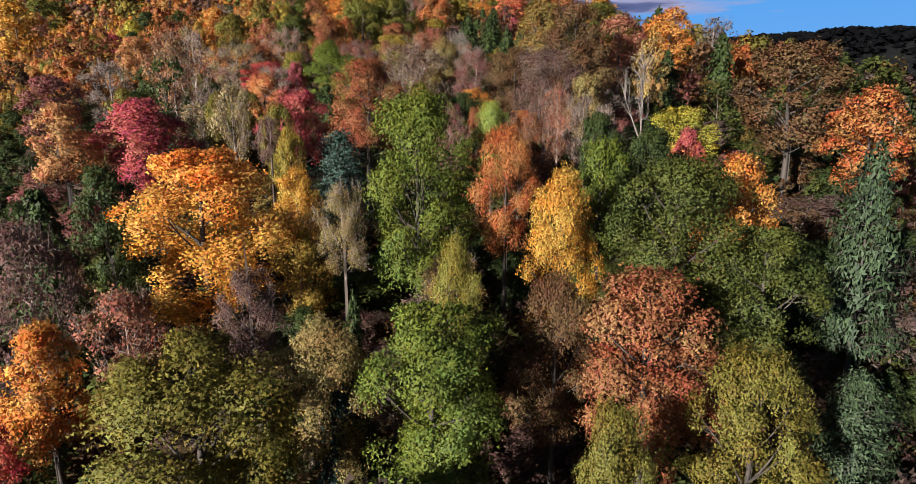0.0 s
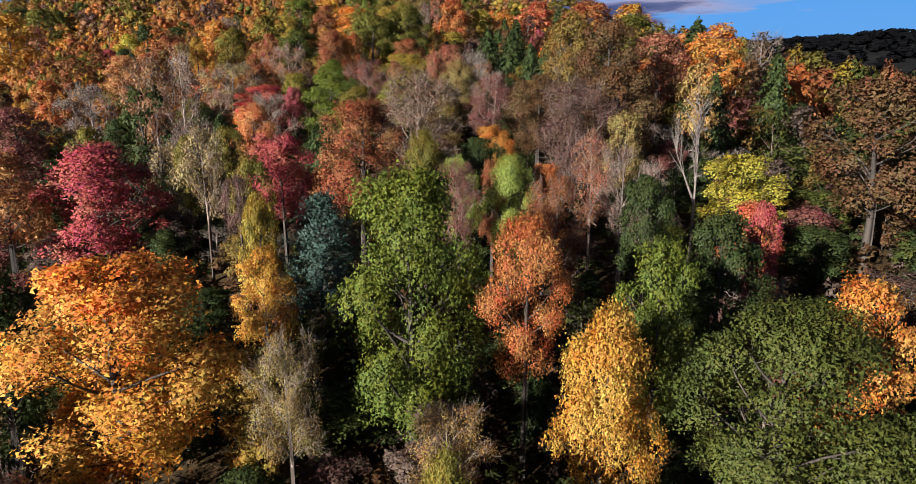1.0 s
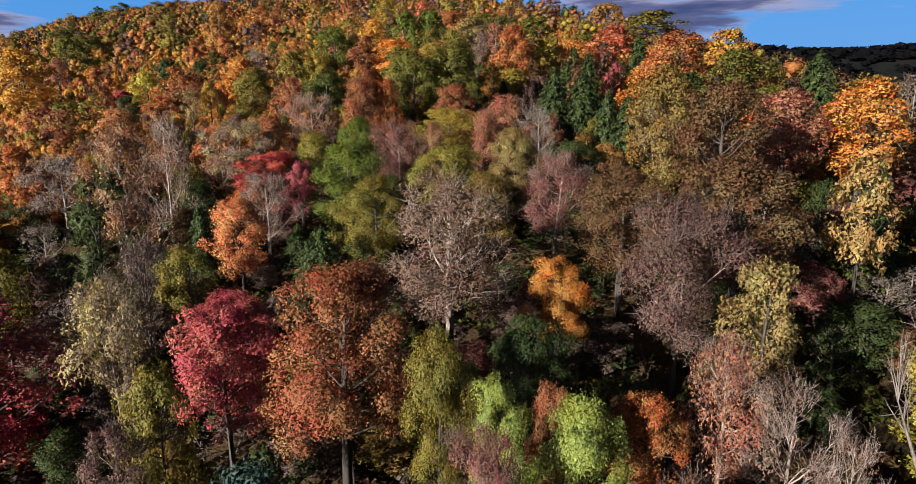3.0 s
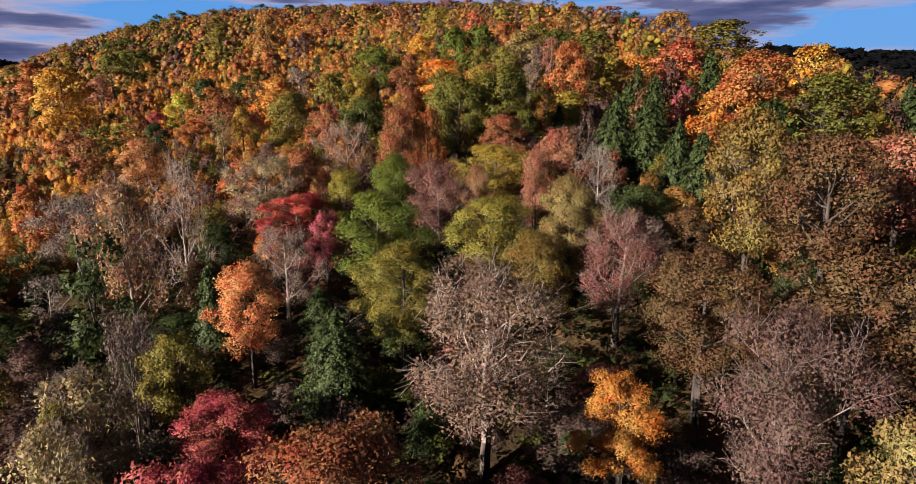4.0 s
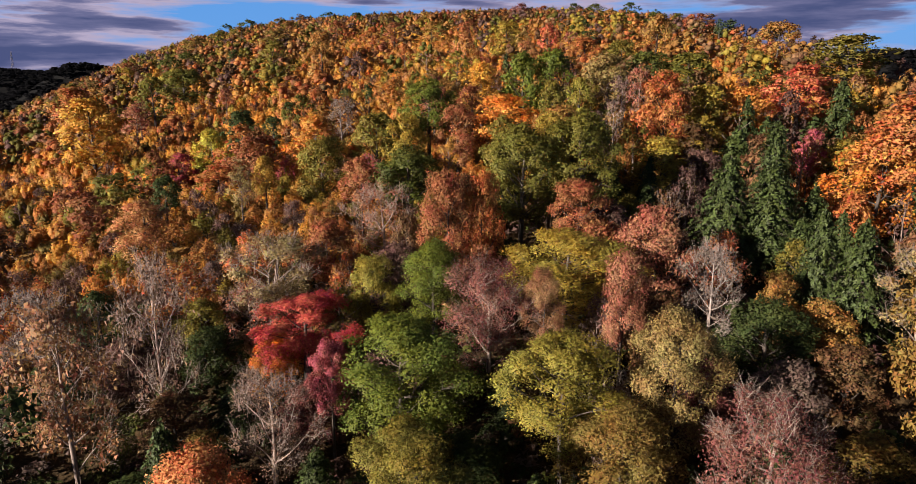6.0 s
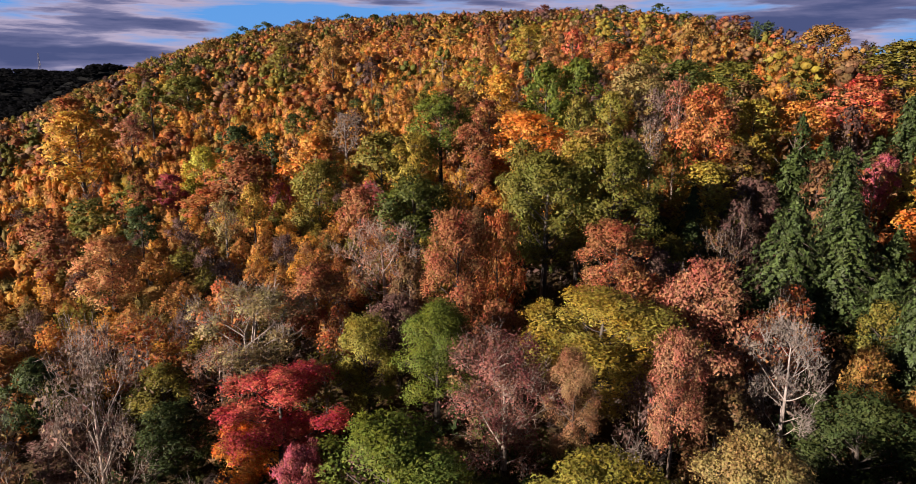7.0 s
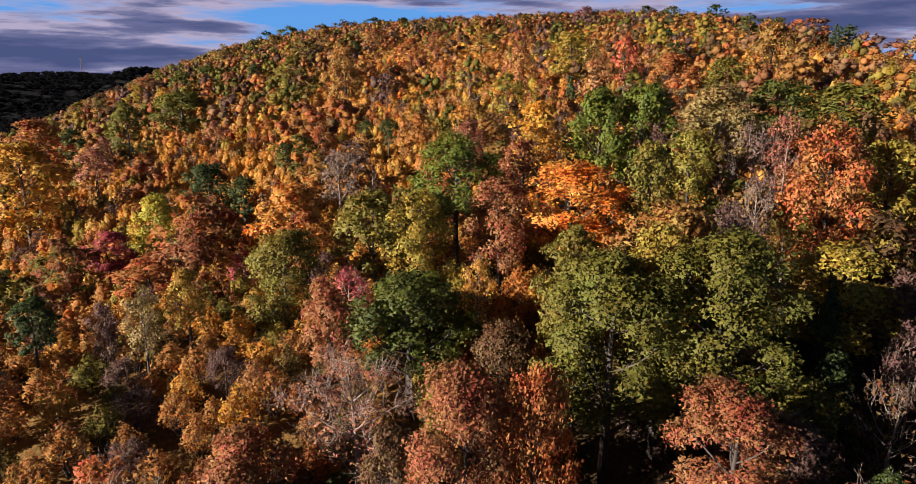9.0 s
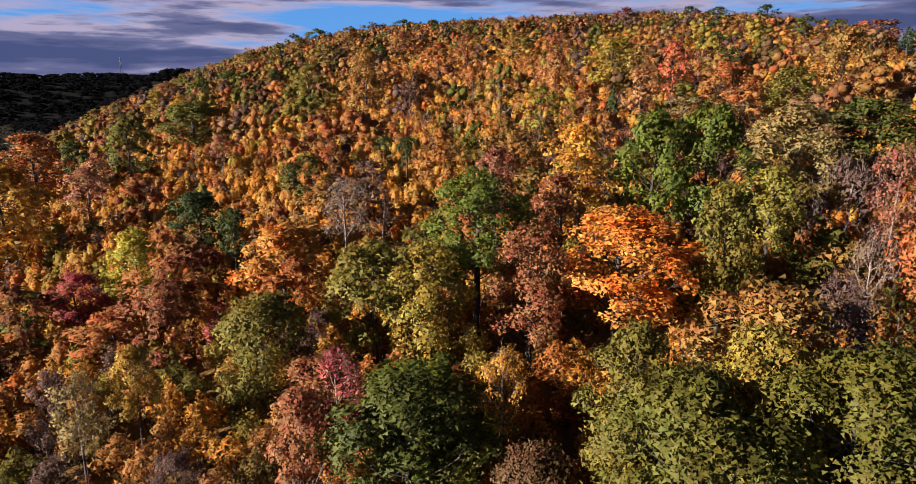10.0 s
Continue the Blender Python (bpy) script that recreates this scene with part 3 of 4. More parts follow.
def plant(kind, colour, x, y, wide, tall, deep, group="", grade=""):
    """A tree of its own: an empty at its foot, with its trunk, limbs and crown. deep: the crown's height."""
    global tree_count
    tree_count += 1
    near = from_path(x, y)
    seen = near * 8.0 / max(wide, 5.0)
    grade = grade or ("nearest" if seen < 18 else "close" if seen < 29 else "near" if seen < 54 else "middle" if seen < 115 else "far")
    (wood, _), (crown, _) = shape(kind, "near" if kind == "dead" else grade, tree_count % 3)
    name, words = WORDS[kind]
    ob = new(name)
    ob.empty_display_size = 0.5
    turn = 0.0 if kind == "dead" else (tree_count * 137.5) % 360
    ob.matrix_world = pose(x, y, float(ground_height(x, y)), 0, 0, turn)
    tagged(ob, words.format(HUES[colour.strip("*")]), "tree", group)
    w, tone = wide / 8.0, (*BARK_TONES.get(colour, (0.85, 0.74, 0.66) if kind in TWIGGY else (0.65, 0.6, 0.56)), 1)
    if kind == "dead":
        stem = new("trunk", wood)
        stem.parent, stem.scale, stem.color = ob, (w, w, tall / 14.0), (0.66, 0.61, 0.57, 1)
        return ob
    clear = tall - deep
    if clear > 0.4 and SHAPES.get(kind, {}).get("stems", 1) == 1:
        stem = new("trunk", PALE_BOLE if kind in ("bare", "airy") else BOLE)
        stem.parent, stem.scale, stem.color = ob, (0.2 * w, 0.2 * w, clear), tone
    size = Matrix.Translation((0, 0, max(clear, 0))) @ Matrix.Diagonal((w, w, deep / 10.0, 1))
    arms = new("branchwork", wood)
    arms.parent, arms.matrix_basis, arms.color = ob, size, tone
    top = new("crown", crown)
    top.parent, top.matrix_basis = ob, size
    top.color = (*COLOURS[colour.strip("*")], 0.25 if colour.endswith("*") else 1.0)
    return ob


# ---- the trees of the wood ----
STANDING = []


def stand(kind, colour, x, y, wide, tall, deep):
    if kind in ("broad", "oval", "round", "sparse", "bare"):
        deep = max(deep, min(0.72 * tall, 1.7 * wide) if kind in ("sparse", "bare") else min(0.68 * tall, 1.2 * wide))
    if y > 112:
        wide *= 1.1
    STANDING.append((x, y, wide))
    plant(kind, colour, x, y, wide, tall, deep)


stand("broad", "orange*", -18.2, 48.5, 12.7, 18.6, 12.7)
stand("broad", "green", -2.4, 55.4, 10.1, 20.3, 16.8)
stand("oval", "gold*", 7.8, 43.6, 5.6, 17.1, 11.2)
stand("oval", "rustorange", 5.0, 53.9, 5.3, 17.7, 9.8)
stand("broad", "dkoak", 15.0, 41.0, 8.4, 18.6, 10.3)
stand("oval", "goldorange", 21.1, 45.6, 6.0, 17.2, 9.4)
stand("broad", "dkoak", 19.8, 38.8, 8.3, 15.7, 10.8)
stand("broad", "green", 12.2, 50.7, 5.1, 17.6, 9.7)
stand("broad", "bronze", 43.8, 83.4, 13.0, 20.6, 13.7)
stand("sparse", "salmon", -21.8, 42.0, 5.5, 11.3, 6.2)
stand("oval", "gold", -14.5, 63.3, 5.0, 12.5, 8.4)
stand("oval", "yellow", -12.0, 52.0, 5.2, 10.9, 8.1)
stand("sparse", "yellowtan", 0.3, 47.6, 4.8, 9.6, 5.5)
stand("oval", "olive", 6.6, 22.8, 3.9, 14.8, 8.6)
stand("pine", "pine", 22.0, 31.5, 6.2, 10.0, 9.2)
stand("broad", "olive", -11.5, 27.5, 9.2, 16.5, 9.5)
stand("broad", "olive", 13.5, 25.8, 5.4, 15.4, 8.9)
stand("oval", "tan", -6.1, 30.5, 5.4, 14.8, 8.0)
stand("broad", "green", -0.6, 28.0, 7.4, 16.6, 10.1)
stand("round", "red", -24.0, 31.0, 3.4, 10.0, 6.0)
stand("broad", "rust", 10.4, 31.2, 8.0, 16.3, 9.8)
stand("hemlock", "bluepine", -5.7, 30.9, 3.5, 14.6, 14.2)
stand("oval", "goldorange", -23.0, 35.0, 5.2, 12.8, 7.8)
stand("sparse", "mauve", -10.2, 32.4, 3.0, 16.8, 3.7)
stand("oval", "bronze", 5.8, 32.5, 4.2, 15.5, 9.0)
stand("hemlock", "hemlock", -5.2, 34.7, 3.5, 14.7, 14.3)
stand("oval", "yellowgreen", 0.5, 35.7, 3.2, 16.3, 9.5)
stand("sparse", "mauve", -27.2, 41.2, 6.1, 16.3, 8.9)
stand("sparse", "tan", -6.6, 41.5, 3.3, 17.5, 6.0)
stand("pine", "pine", 29.9, 44.7, 6.9, 18.3, 16.5)
stand("hemlock", "hemlock", -31.4, 50.2, 8.8, 16.9, 16.4)
stand("broad", "dkgreen", -27.2, 51.8, 5.5, 17.0, 9.9)
stand("broad", "dkgreen", 18.4, 57.8, 5.7, 16.0, 9.3)
stand("round", "crimson", 23.4, 63.2, 2.7, 14.9, 8.6)
stand("broad", "rustorange", 44.1, 67.8, 8.4, 17.9, 10.4)
stand("broad", "dkgreen", 15.9, 67.9, 5.0, 15.3, 8.9)
stand("broad", "olivegold", -16.2, 68.1, 3.4, 14.7, 8.5)
stand("sparse", "rust", 8.7, 69.5, 5.5, 14.7, 6.9)
stand("sparse", "maroon", 0.5, 71.2, 4.2, 15.1, 6.6)
stand("pine", "bluepine", -11.6, 71.7, 9.9, 13.7, 12.3)
stand("sparse", "mauve", -19.1, 72.2, 3.1, 14.7, 3.8)
stand("bare", "pale", 17.4, 72.7, 3.2, 14.5, 8.4)
stand("oval", "lime", 5.2, 74.8, 5.0, 14.6, 8.5)
stand("round", "orangered", 28.0, 75.1, 6.1, 10.5, 6.1)
stand("bare", "pale", 15.8, 75.8, 5.3, 15.2, 8.8)
stand("oval", "olive", -19.2, 76.3, 4.1, 15.1, 8.8)
stand("dead", "pale", 22.6, 76.4, 5.0, 19.6, 13.0)
stand("round", "lime", 0.6, 77.4, 3.7, 13.9, 8.1)
stand("broad", "rustorange", 8.8, 77.6, 5.3, 13.5, 7.8)
stand("round", "rust", 3.7, 77.9, 3.3, 13.2, 7.7)
stand("oval", "olive", -2.8, 77.9, 4.6, 16.5, 9.6)
stand("sparse", "salmon", 13.5, 79.5, 5.0, 15.6, 8.0)
stand("oval", "tanorange", -46.1, 80.2, 8.3, 16.3, 9.5)
stand("broad", "rust", -9.5, 81.3, 9.6, 18.8, 10.9)
stand("round", "crimson", -18.0, 82.4, 7.0, 16.1, 9.3)
stand("sparse", "straw", -26.4, 83.2, 5.1, 16.5, 9.8)
stand("round", "crimson", -38.2, 83.9, 13.1, 15.6, 13.6)
stand("broad", "dkgreen", 2.4, 83.9, 5.6, 14.6, 8.5)
stand("broad", "chartreuse", 30.8, 85.4, 9.4, 11.4, 9.0)
stand("oval", "olive", -29.9, 87.1, 3.2, 14.6, 8.5)
stand("oval", "tan", 19.3, 91.0, 5.6, 14.8, 8.6)
stand("sparse", "straw", -34.6, 94.7, 7.2, 11.8, 11.4)
stand("oval", "olive", -45.5, 95.3, 4.9, 14.8, 8.6)
stand("round", "crimson", -23.1, 95.4, 8.2, 9.8, 7.8)
stand("sparse", "mauve", 14.3, 96.4, 9.6, 17.5, 12.1)
stand("round", "goldorange", 4.6, 97.4, 6.1, 11.4, 6.7)
stand("oval", "olive", -29.5, 98.8, 5.0, 12.8, 7.4)
stand("bush", "barebrown", -34.8, 100.3, 4.9, 12.5, 12.5)
stand("sparse", "pale", -5.2, 101.6, 13.0, 16.7, 13.2)
stand("round", "maroon", -60.7, 104.3, 9.5, 15.7, 9.1)
stand("bush", "barebrown", -37.0, 104.4, 5.6, 10.4, 10.4)
stand("hemlock", "hemlock", -18.6, 105.1, 9.2, 12.4, 12.0)
stand("oval", "yellowtan", 32.6, 106.6, 5.7, 17.1, 9.9)
# olive brown tree set to bronze: its shade is put into the leaves
stand("broad", "bronze", 21.6, 106.7, 11.3, 17.5, 10.8)
stand("shrub", "dkgreen", -44.8, 108.6, 6.1, 15.8, 9.2)
# darker than its tan and olive leaves, shade painted in by colour
stand("broad", "bronze", 11.3, 108.9, 9.6, 15.7, 9.2)
stand("round", "apricot", -29.5, 110.6, 6.8, 12.1, 8.1)
stand("broad", "olive", -14.6, 111.9, 7.2, 14.2, 8.2)
stand("hemlock", "hemlock", -36.4, 115.1, 5.4, 11.1, 10.8)
stand("sparse", "tanrust", -46.5, 116.2, 7.4, 18.6, 14.8)
stand("hemlock", "hemlock", 38.8, 117.5, 7.4, 14.8, 14.4)
stand("oval", "olive", -18.7, 119.2, 6.9, 9.4, 7.9)
stand("sparse", "maroon", 5.1, 120.2, 7.6, 13.5, 8.3)
stand("bare", "pale", -30.3, 120.3, 6.5, 12.1, 9.1)
# next two darkened from olive and olive brown to stand in for shade
stand("broad", "olivebrown", 18.2, 127.5, 8.6, 21.5, 14.5)
stand("broad", "bronze", 23.0, 119.5, 8.8, 21.5, 12.5)
stand("oval", "olivebrown", -3.6, 122.1, 8.3, 10.5, 8.6)
stand("round", "pink", -27.6, 125.2, 3.3, 12.2, 6.7)
stand("broad", "yellowgreen", -8.2, 126.2, 9.0, 13.3, 8.2)
stand("broad", "green", -21.7, 126.3, 10.2, 13.4, 10.8)
stand("bare", "pale", -46.6, 126.5, 6.9, 17.6, 16.0)
stand("bare", "grey", -63.0, 127.5, 8.2, 11.5, 10.8)
stand("oval", "tan", -0.1, 128.2, 6.7, 14.2, 9.9)
stand("round", "dkgreen", -56.3, 129.4, 4.6, 11.2, 6.1)
stand("hemlock", "hemlock", 53.1, 129.4, 8.3, 16.8, 16.3)
stand("round", "rustorange", -71.2, 130.2, 6.4, 10.5, 9.3)
stand("oval", "salmon", 34.0, 132.1, 8.6, 18.2, 10.6)
stand("broad", "goldorange", 43.7, 132.3, 9.3, 19.9, 11.5)
stand("round", "orange", -37.5, 132.7, 5.3, 7.5, 7.1)
stand("round", "red", -35.2, 134.1, 9.1, 10.7, 6.0)
stand("oval", "tanrust", -11.7, 136.4, 3.7, 13.1, 7.6)
stand("sparse", "maroon", -16.9, 136.9, 8.2, 13.0, 10.1)
stand("oval", "salmon", -4.7, 137.9, 4.3, 14.3, 8.3)
stand("bare", "salmon", -44.7, 138.4, 5.8, 8.3, 7.8)
stand("airy", "straw", 19.5, 141.4, 5.9, 14.7, 8.1)
stand("airy", "straw", -43.5, 141.4, 9.7, 12.3, 10.2)
stand("broad", "dkgreen", 8.0, 141.6, 7.7, 9.1, 8.5)
stand("oval", "green", -24.4, 141.8, 7.2, 12.8, 8.5)
stand("oval", "yellowgreen", -31.4, 142.1, 5.5, 10.9, 7.7)
stand("bare", "grey", 3.0, 142.3, 5.4, 13.4, 8.1)
stand("broad", "olivegold", -11.0, 145.5, 11.9, 13.3, 8.7)
stand("round", "tanorange", -66.7, 147.5, 7.1, 10.5, 7.7)
stand("hemlock", "hemlock", 16.5, 148.6, 7.5, 14.3, 13.9)
stand("oval", "salmon", -2.2, 151.5, 8.0, 13.0, 12.2)
stand("oval", "rust", -26.2, 151.7, 6.4, 16.6, 10.8)
stand("hemlock", "hemlock", 13.8, 152.7, 6.5, 14.0, 13.6)
stand("oval", "rustorange", -22.4, 154.2, 4.6, 15.9, 11.9)
stand("bare", "salmon", -36.2, 156.3, 8.8, 12.1, 9.9)
stand("round", "dkgreen", -71.3, 157.1, 4.1, 10.2, 5.5)
stand("broad", "rust", -11.4, 157.5, 7.2, 13.9, 7.6)
stand("bare", "grey", 63.1, 158.6, 8.6, 18.0, 10.4)
stand("sparse", "tan", -60.1, 159.7, 3.5, 10.5, 5.4)
stand("oval", "rust", -41.8, 161.5, 4.3, 12.4, 6.8)
stand("broad", "oakgreen", -19.5, 163.0, 10.2, 18.4, 10.1)
stand("oval", "yellow", -58.2, 163.1, 3.2, 10.8, 5.8)
stand("broad", "dkoak", -35.9, 164.3, 8.2, 12.9, 7.3)
stand("hemlock", "hemlock", 5.6, 165.1, 9.6, 15.5, 15.1)
stand("broad", "olive", -22.6, 165.8, 6.0, 18.2, 10.0)
stand("hemlock", "hemlock", 10.8, 166.2, 10.4, 14.9, 14.4)
stand("broad", "oakgreen", -12.1, 166.4, 9.8, 19.5, 10.7)
stand("broad", "olivegold", -16.6, 167.3, 6.4, 18.4, 10.1)
stand("sparse", "crimson", -43.4, 167.9, 4.6, 9.3, 5.1)
stand("sparse", "gold", -31.3, 168.2, 2.8, 13.1, 5.4)
stand("oval", "rust", -45.8, 168.6, 5.7, 8.6, 6.9)
stand("broad", "green", -37.4, 168.9, 9.2, 8.9, 6.7)
stand("hemlock", "hemlock", 16.1, 169.5, 6.4, 10.8, 10.4)
stand("broad", "dkgreen", 29.9, 170.5, 6.8, 13.5, 9.8)
stand("oval", "olive", -52.9, 171.0, 7.5, 11.1, 10.4)
stand("broad", "oakgreen", 38.9, 172.5, 12.9, 17.3, 12.3)
stand("broad", "goldbrown", -16.8, 172.8, 9.5, 17.6, 9.7)
stand("round", "rustorange", -74.4, 173.5, 7.7, 6.5, 5.7)
stand("sparse", "crimson", -63.5, 177.1, 2.9, 6.0, 5.6)
stand("broad", "olive", -46.5, 177.4, 7.1, 12.7, 9.2)
stand("round", "crimson", -86.0, 177.8, 5.9, 7.4, 6.5)
stand("oval", "goldorange", 25.3, 178.6, 10.6, 14.1, 13.2)
stand("broad", "olivegold", -41.9, 179.0, 7.3, 12.2, 10.5)
stand("broad", "rustorange", 29.5, 179.4, 13.0, 19.1, 10.5)
stand("airy", "straw", -73.7, 179.4, 5.6, 6.3, 4.3)
stand("hemlock", "hemlock", 56.6, 181.2, 12.9, 18.0, 17.5)
stand("sparse", "mauve", -12.2, 181.3, 4.6, 14.2, 6.1)
stand("hemlock", "hemlock", 12.9, 181.5, 8.0, 15.5, 15.0)
stand("broad", "rust", -34.6, 183.1, 7.3, 12.3, 10.0)
stand("broad", "goldorange", -61.0, 183.2, 8.8, 12.1, 10.1)
stand("round", "chartreuse", -83.0, 183.7, 6.1, 10.2, 8.1)
stand("oval", "olivegold", -2.6, 184.5, 10.4, 10.7, 10.0)
stand("broad", "green", -40.3, 184.9, 8.1, 16.5, 9.1)
stand("broad", "orange", -28.0, 186.1, 10.1, 13.2, 8.7)
stand("bare", "pale", -10.0, 187.0, 3.6, 14.8, 8.4)
stand("oval", "olive", -20.1, 188.4, 5.1, 15.4, 9.7)
stand("broad", "gold", -117.2, 189.0, 12.3, 16.8, 14.9)
stand("round", "dkgreen", -73.7, 189.9, 4.8, 10.3, 6.0)
stand("round", "pink", 19.0, 190.9, 3.9, 11.3, 7.0)
stand("round", "dkgreen", -84.0, 194.3, 7.2, 10.7, 7.8)
stand("broad", "rust", -35.7, 195.2, 5.2, 12.8, 7.0)
stand("oval", "yellowgreen", -16.9, 197.7, 5.6, 13.7, 7.6)
stand("bare", "grey", -63.3, 197.8, 5.9, 11.1, 6.6)
stand("broad", "rustorange", -2.6, 198.4, 9.5, 15.6, 14.7)
stand("round", "salmon", -44.8, 200.4, 4.8, 13.7, 7.5)
stand("sparse", "salmon", -7.0, 200.8, 3.8, 15.1, 8.4)
stand("bare", "pale", -60.6, 201.7, 4.7, 9.9, 7.8)
stand("broad", "green", -28.3, 202.9, 7.6, 16.7, 12.2)
stand("broad", "gold", -36.2, 203.8, 7.5, 15.7, 9.3)
stand("bare", "mauve", -10.3, 204.2, 8.1, 12.3, 11.6)
stand("broad", "green", -23.0, 204.3, 7.5, 17.3, 11.6)
stand("round", "salmon", -119.7, 204.5, 6.1, 12.0, 7.4)
stand("broad", "olivegold", 4.5, 207.3, 9.2, 11.7, 11.0)
stand("sparse", "salmon", -123.6, 210.0, 4.3, 12.2, 6.7)
stand("broad", "goldorange", 11.5, 212.0, 8.5, 11.4, 10.7)
stand("broad", "rustorange", -145.9, 212.5, 11.6, 16.8, 10.8)
stand("hemlock", "hemlock", 27.2, 212.9, 8.4, 15.4, 14.9)
stand("broad", "tan", -12.1, 213.7, 6.0, 11.9, 6.7)
stand("round", "dkgreen", -86.2, 216.3, 4.2, 7.4, 4.1)
stand("sparse", "mauve", -71.3, 216.5, 6.1, 7.9, 4.8)
stand("broad", "oakgreen", -128.2, 220.0, 7.9, 16.2, 10.7)
stand("oval", "tan", -14.4, 220.4, 10.2, 13.3, 10.5)
stand("round", "orangered", 21.8, 221.2, 10.6, 14.0, 9.9)
stand("round", "dkgreen", -69.4, 223.9, 3.3, 8.7, 4.8)
stand("broad", "oakgreen", 1.5, 224.1, 11.9, 13.1, 10.3)
stand("round", "dkgreen", -150.9, 224.2, 5.9, 12.0, 6.6)
stand("round", "salmon", -110.8, 226.2, 3.9, 9.4, 5.2)
stand("broad", "dkoak", -6.8, 226.9, 10.7, 12.2, 10.3)
stand("oval", "tan", -17.8, 232.7, 6.6, 9.1, 8.5)
stand("round", "dkgreen", -82.6, 239.1, 3.8, 5.0, 3.3)
stand("broad", "yellowgreen", -53.4, 242.2, 7.1, 11.9, 6.8)
stand("round", "olivebrown", -25.9, 246.0, 4.8, 9.3, 5.1)
stand("airy", "straw", -31.1, 247.7, 6.8, 8.9, 4.9)
stand("oval", "birchyellow", -77.9, 249.8, 4.8, 5.0, 4.7)
stand("broad", "oakgreen", -143.7, 251.0, 13.5, 12.8, 10.1)
stand("airy", "straw", -21.9, 251.5, 5.8, 7.5, 4.6)
stand("broad", "rust", -50.1, 258.6, 7.2, 8.1, 6.8)
stand("oval", "tanorange", -39.7, 259.5, 7.0, 11.2, 9.5)
stand("hemlock", "hemlock", -45.1, 260.6, 4.1, 8.9, 8.6)
stand("bare", "pale", -67.8, 260.8, 7.8, 10.8, 10.2)
stand("sparse", "mauve", -89.6, 260.9, 5.6, 11.5, 8.7)
stand("broad", "olive", -14.8, 262.9, 9.1, 10.1, 9.1)
stand("broad", "olive", 38.7, 264.3, 18.9, 13.2, 10.4)
stand("broad", "rustorange", -24.8, 265.4, 8.6, 11.2, 8.4)
stand("broad", "orangered", -35.8, 271.7, 6.8, 14.5, 11.7)
stand("broad", "goldbrown", -107.6, 271.7, 10.5, 16.3, 15.4)
stand("round", "salmon", -136.8, 274.1, 7.8, 5.0, 4.7)
stand("oval", "yellowtan", -43.1, 274.3, 4.7, 13.8, 8.5)
stand("broad", "olive", -126.1, 274.3, 11.2, 14.5, 13.6)
stand("broad", "goldbrown", -6.3, 276.2, 9.7, 15.2, 14.3)
stand("oval", "gold", -176.1, 276.5, 5.8, 11.1, 7.5)
stand("oval", "rustorange", -82.2, 278.9, 4.9, 10.8, 7.3)
stand("oval", "tanorange", -63.0, 282.0, 7.4, 11.7, 10.9)
stand("broad", "olivegold", -50.4, 283.4, 10.8, 14.6, 10.9)
stand("broad", "olive", -223.7, 283.8, 8.2, 11.6, 8.1)
stand("broad", "tan", -216.9, 286.1, 7.8, 11.3, 7.6)
stand("round", "rust", -162.1, 290.6, 5.6, 11.0, 7.3)
stand("broad", "olivegold", -205.3, 293.5, 10.7, 11.3, 10.6)
stand("round", "dkgreen", -26.3, 294.9, 7.7, 9.6, 5.3)
stand("broad", "dkoak", -186.1, 295.5, 9.8, 12.9, 11.3)
stand("round", "salmon", -32.8, 296.1, 5.8, 9.2, 7.9)
stand("broad", "goldbrown", 27.4, 297.7, 13.1, 13.4, 12.6)
stand("round", "dkgreen", -162.7, 303.6, 6.1, 10.7, 6.8)
stand("broad", "rustorange", -109.7, 315.9, 9.7, 12.0, 10.0)
stand("broad", "rust", -225.2, 317.0, 11.0, 11.7, 8.6)
stand("broad", "dkoak", -200.1, 322.2, 12.4, 11.3, 10.6)
stand("round", "dkgreen", -32.1, 324.8, 5.8, 10.2, 6.0)
stand("broad", "olivebrown", -165.7, 339.5, 14.0, 13.3, 12.5)
stand("broad", "rust", -79.2, 340.0, 8.0, 10.8, 7.5)
stand("broad", "goldbrown", -94.9, 340.3, 8.6, 10.9, 7.7)
stand("broad", "rust", -111.5, 340.3, 9.6, 11.5, 8.9)
stand("round", "dkgreen", -146.7, 343.0, 5.7, 10.4, 6.3)
stand("pine", "pine", 14.4, 353.6, 4.7, 10.8, 6.0)
stand("broad", "rust", 8.1, 360.3, 11.3, 11.3, 8.4)
stand("pine", "pine", 18.6, 361.7, 11.6, 11.3, 7.9)
stand("round", "orangered", 4.5, 363.7, 7.8, 10.8, 7.0)
stand("broad", "rust", -150.9, 366.2, 10.0, 12.3, 10.4)
stand("broad", "olivebrown", -238.2, 377.1, 13.4, 13.3, 12.3)
stand("round", "oakgreen", -0.5, 379.4, 5.8, 10.1, 5.5)
stand("broad", "goldbrown", -191.1, 389.3, 12.9, 12.9, 11.9)
stand("broad", "dkoak", -9.8, 389.3, 7.7, 10.1, 5.8)
stand("broad", "olivebrown", -221.6, 392.9, 12.3, 12.8, 11.3)
stand("broad", "oakgreen", -236.6, 396.1, 11.8, 12.7, 11.0)
stand("broad", "goldbrown", -30.0, 399.2, 8.3, 10.5, 6.7)
stand("broad", "rust", -63.7, 418.2, 10.3, 10.8, 7.5)
stand("broad", "goldbrown", -124.6, 420.0, 11.3, 10.9, 7.7)
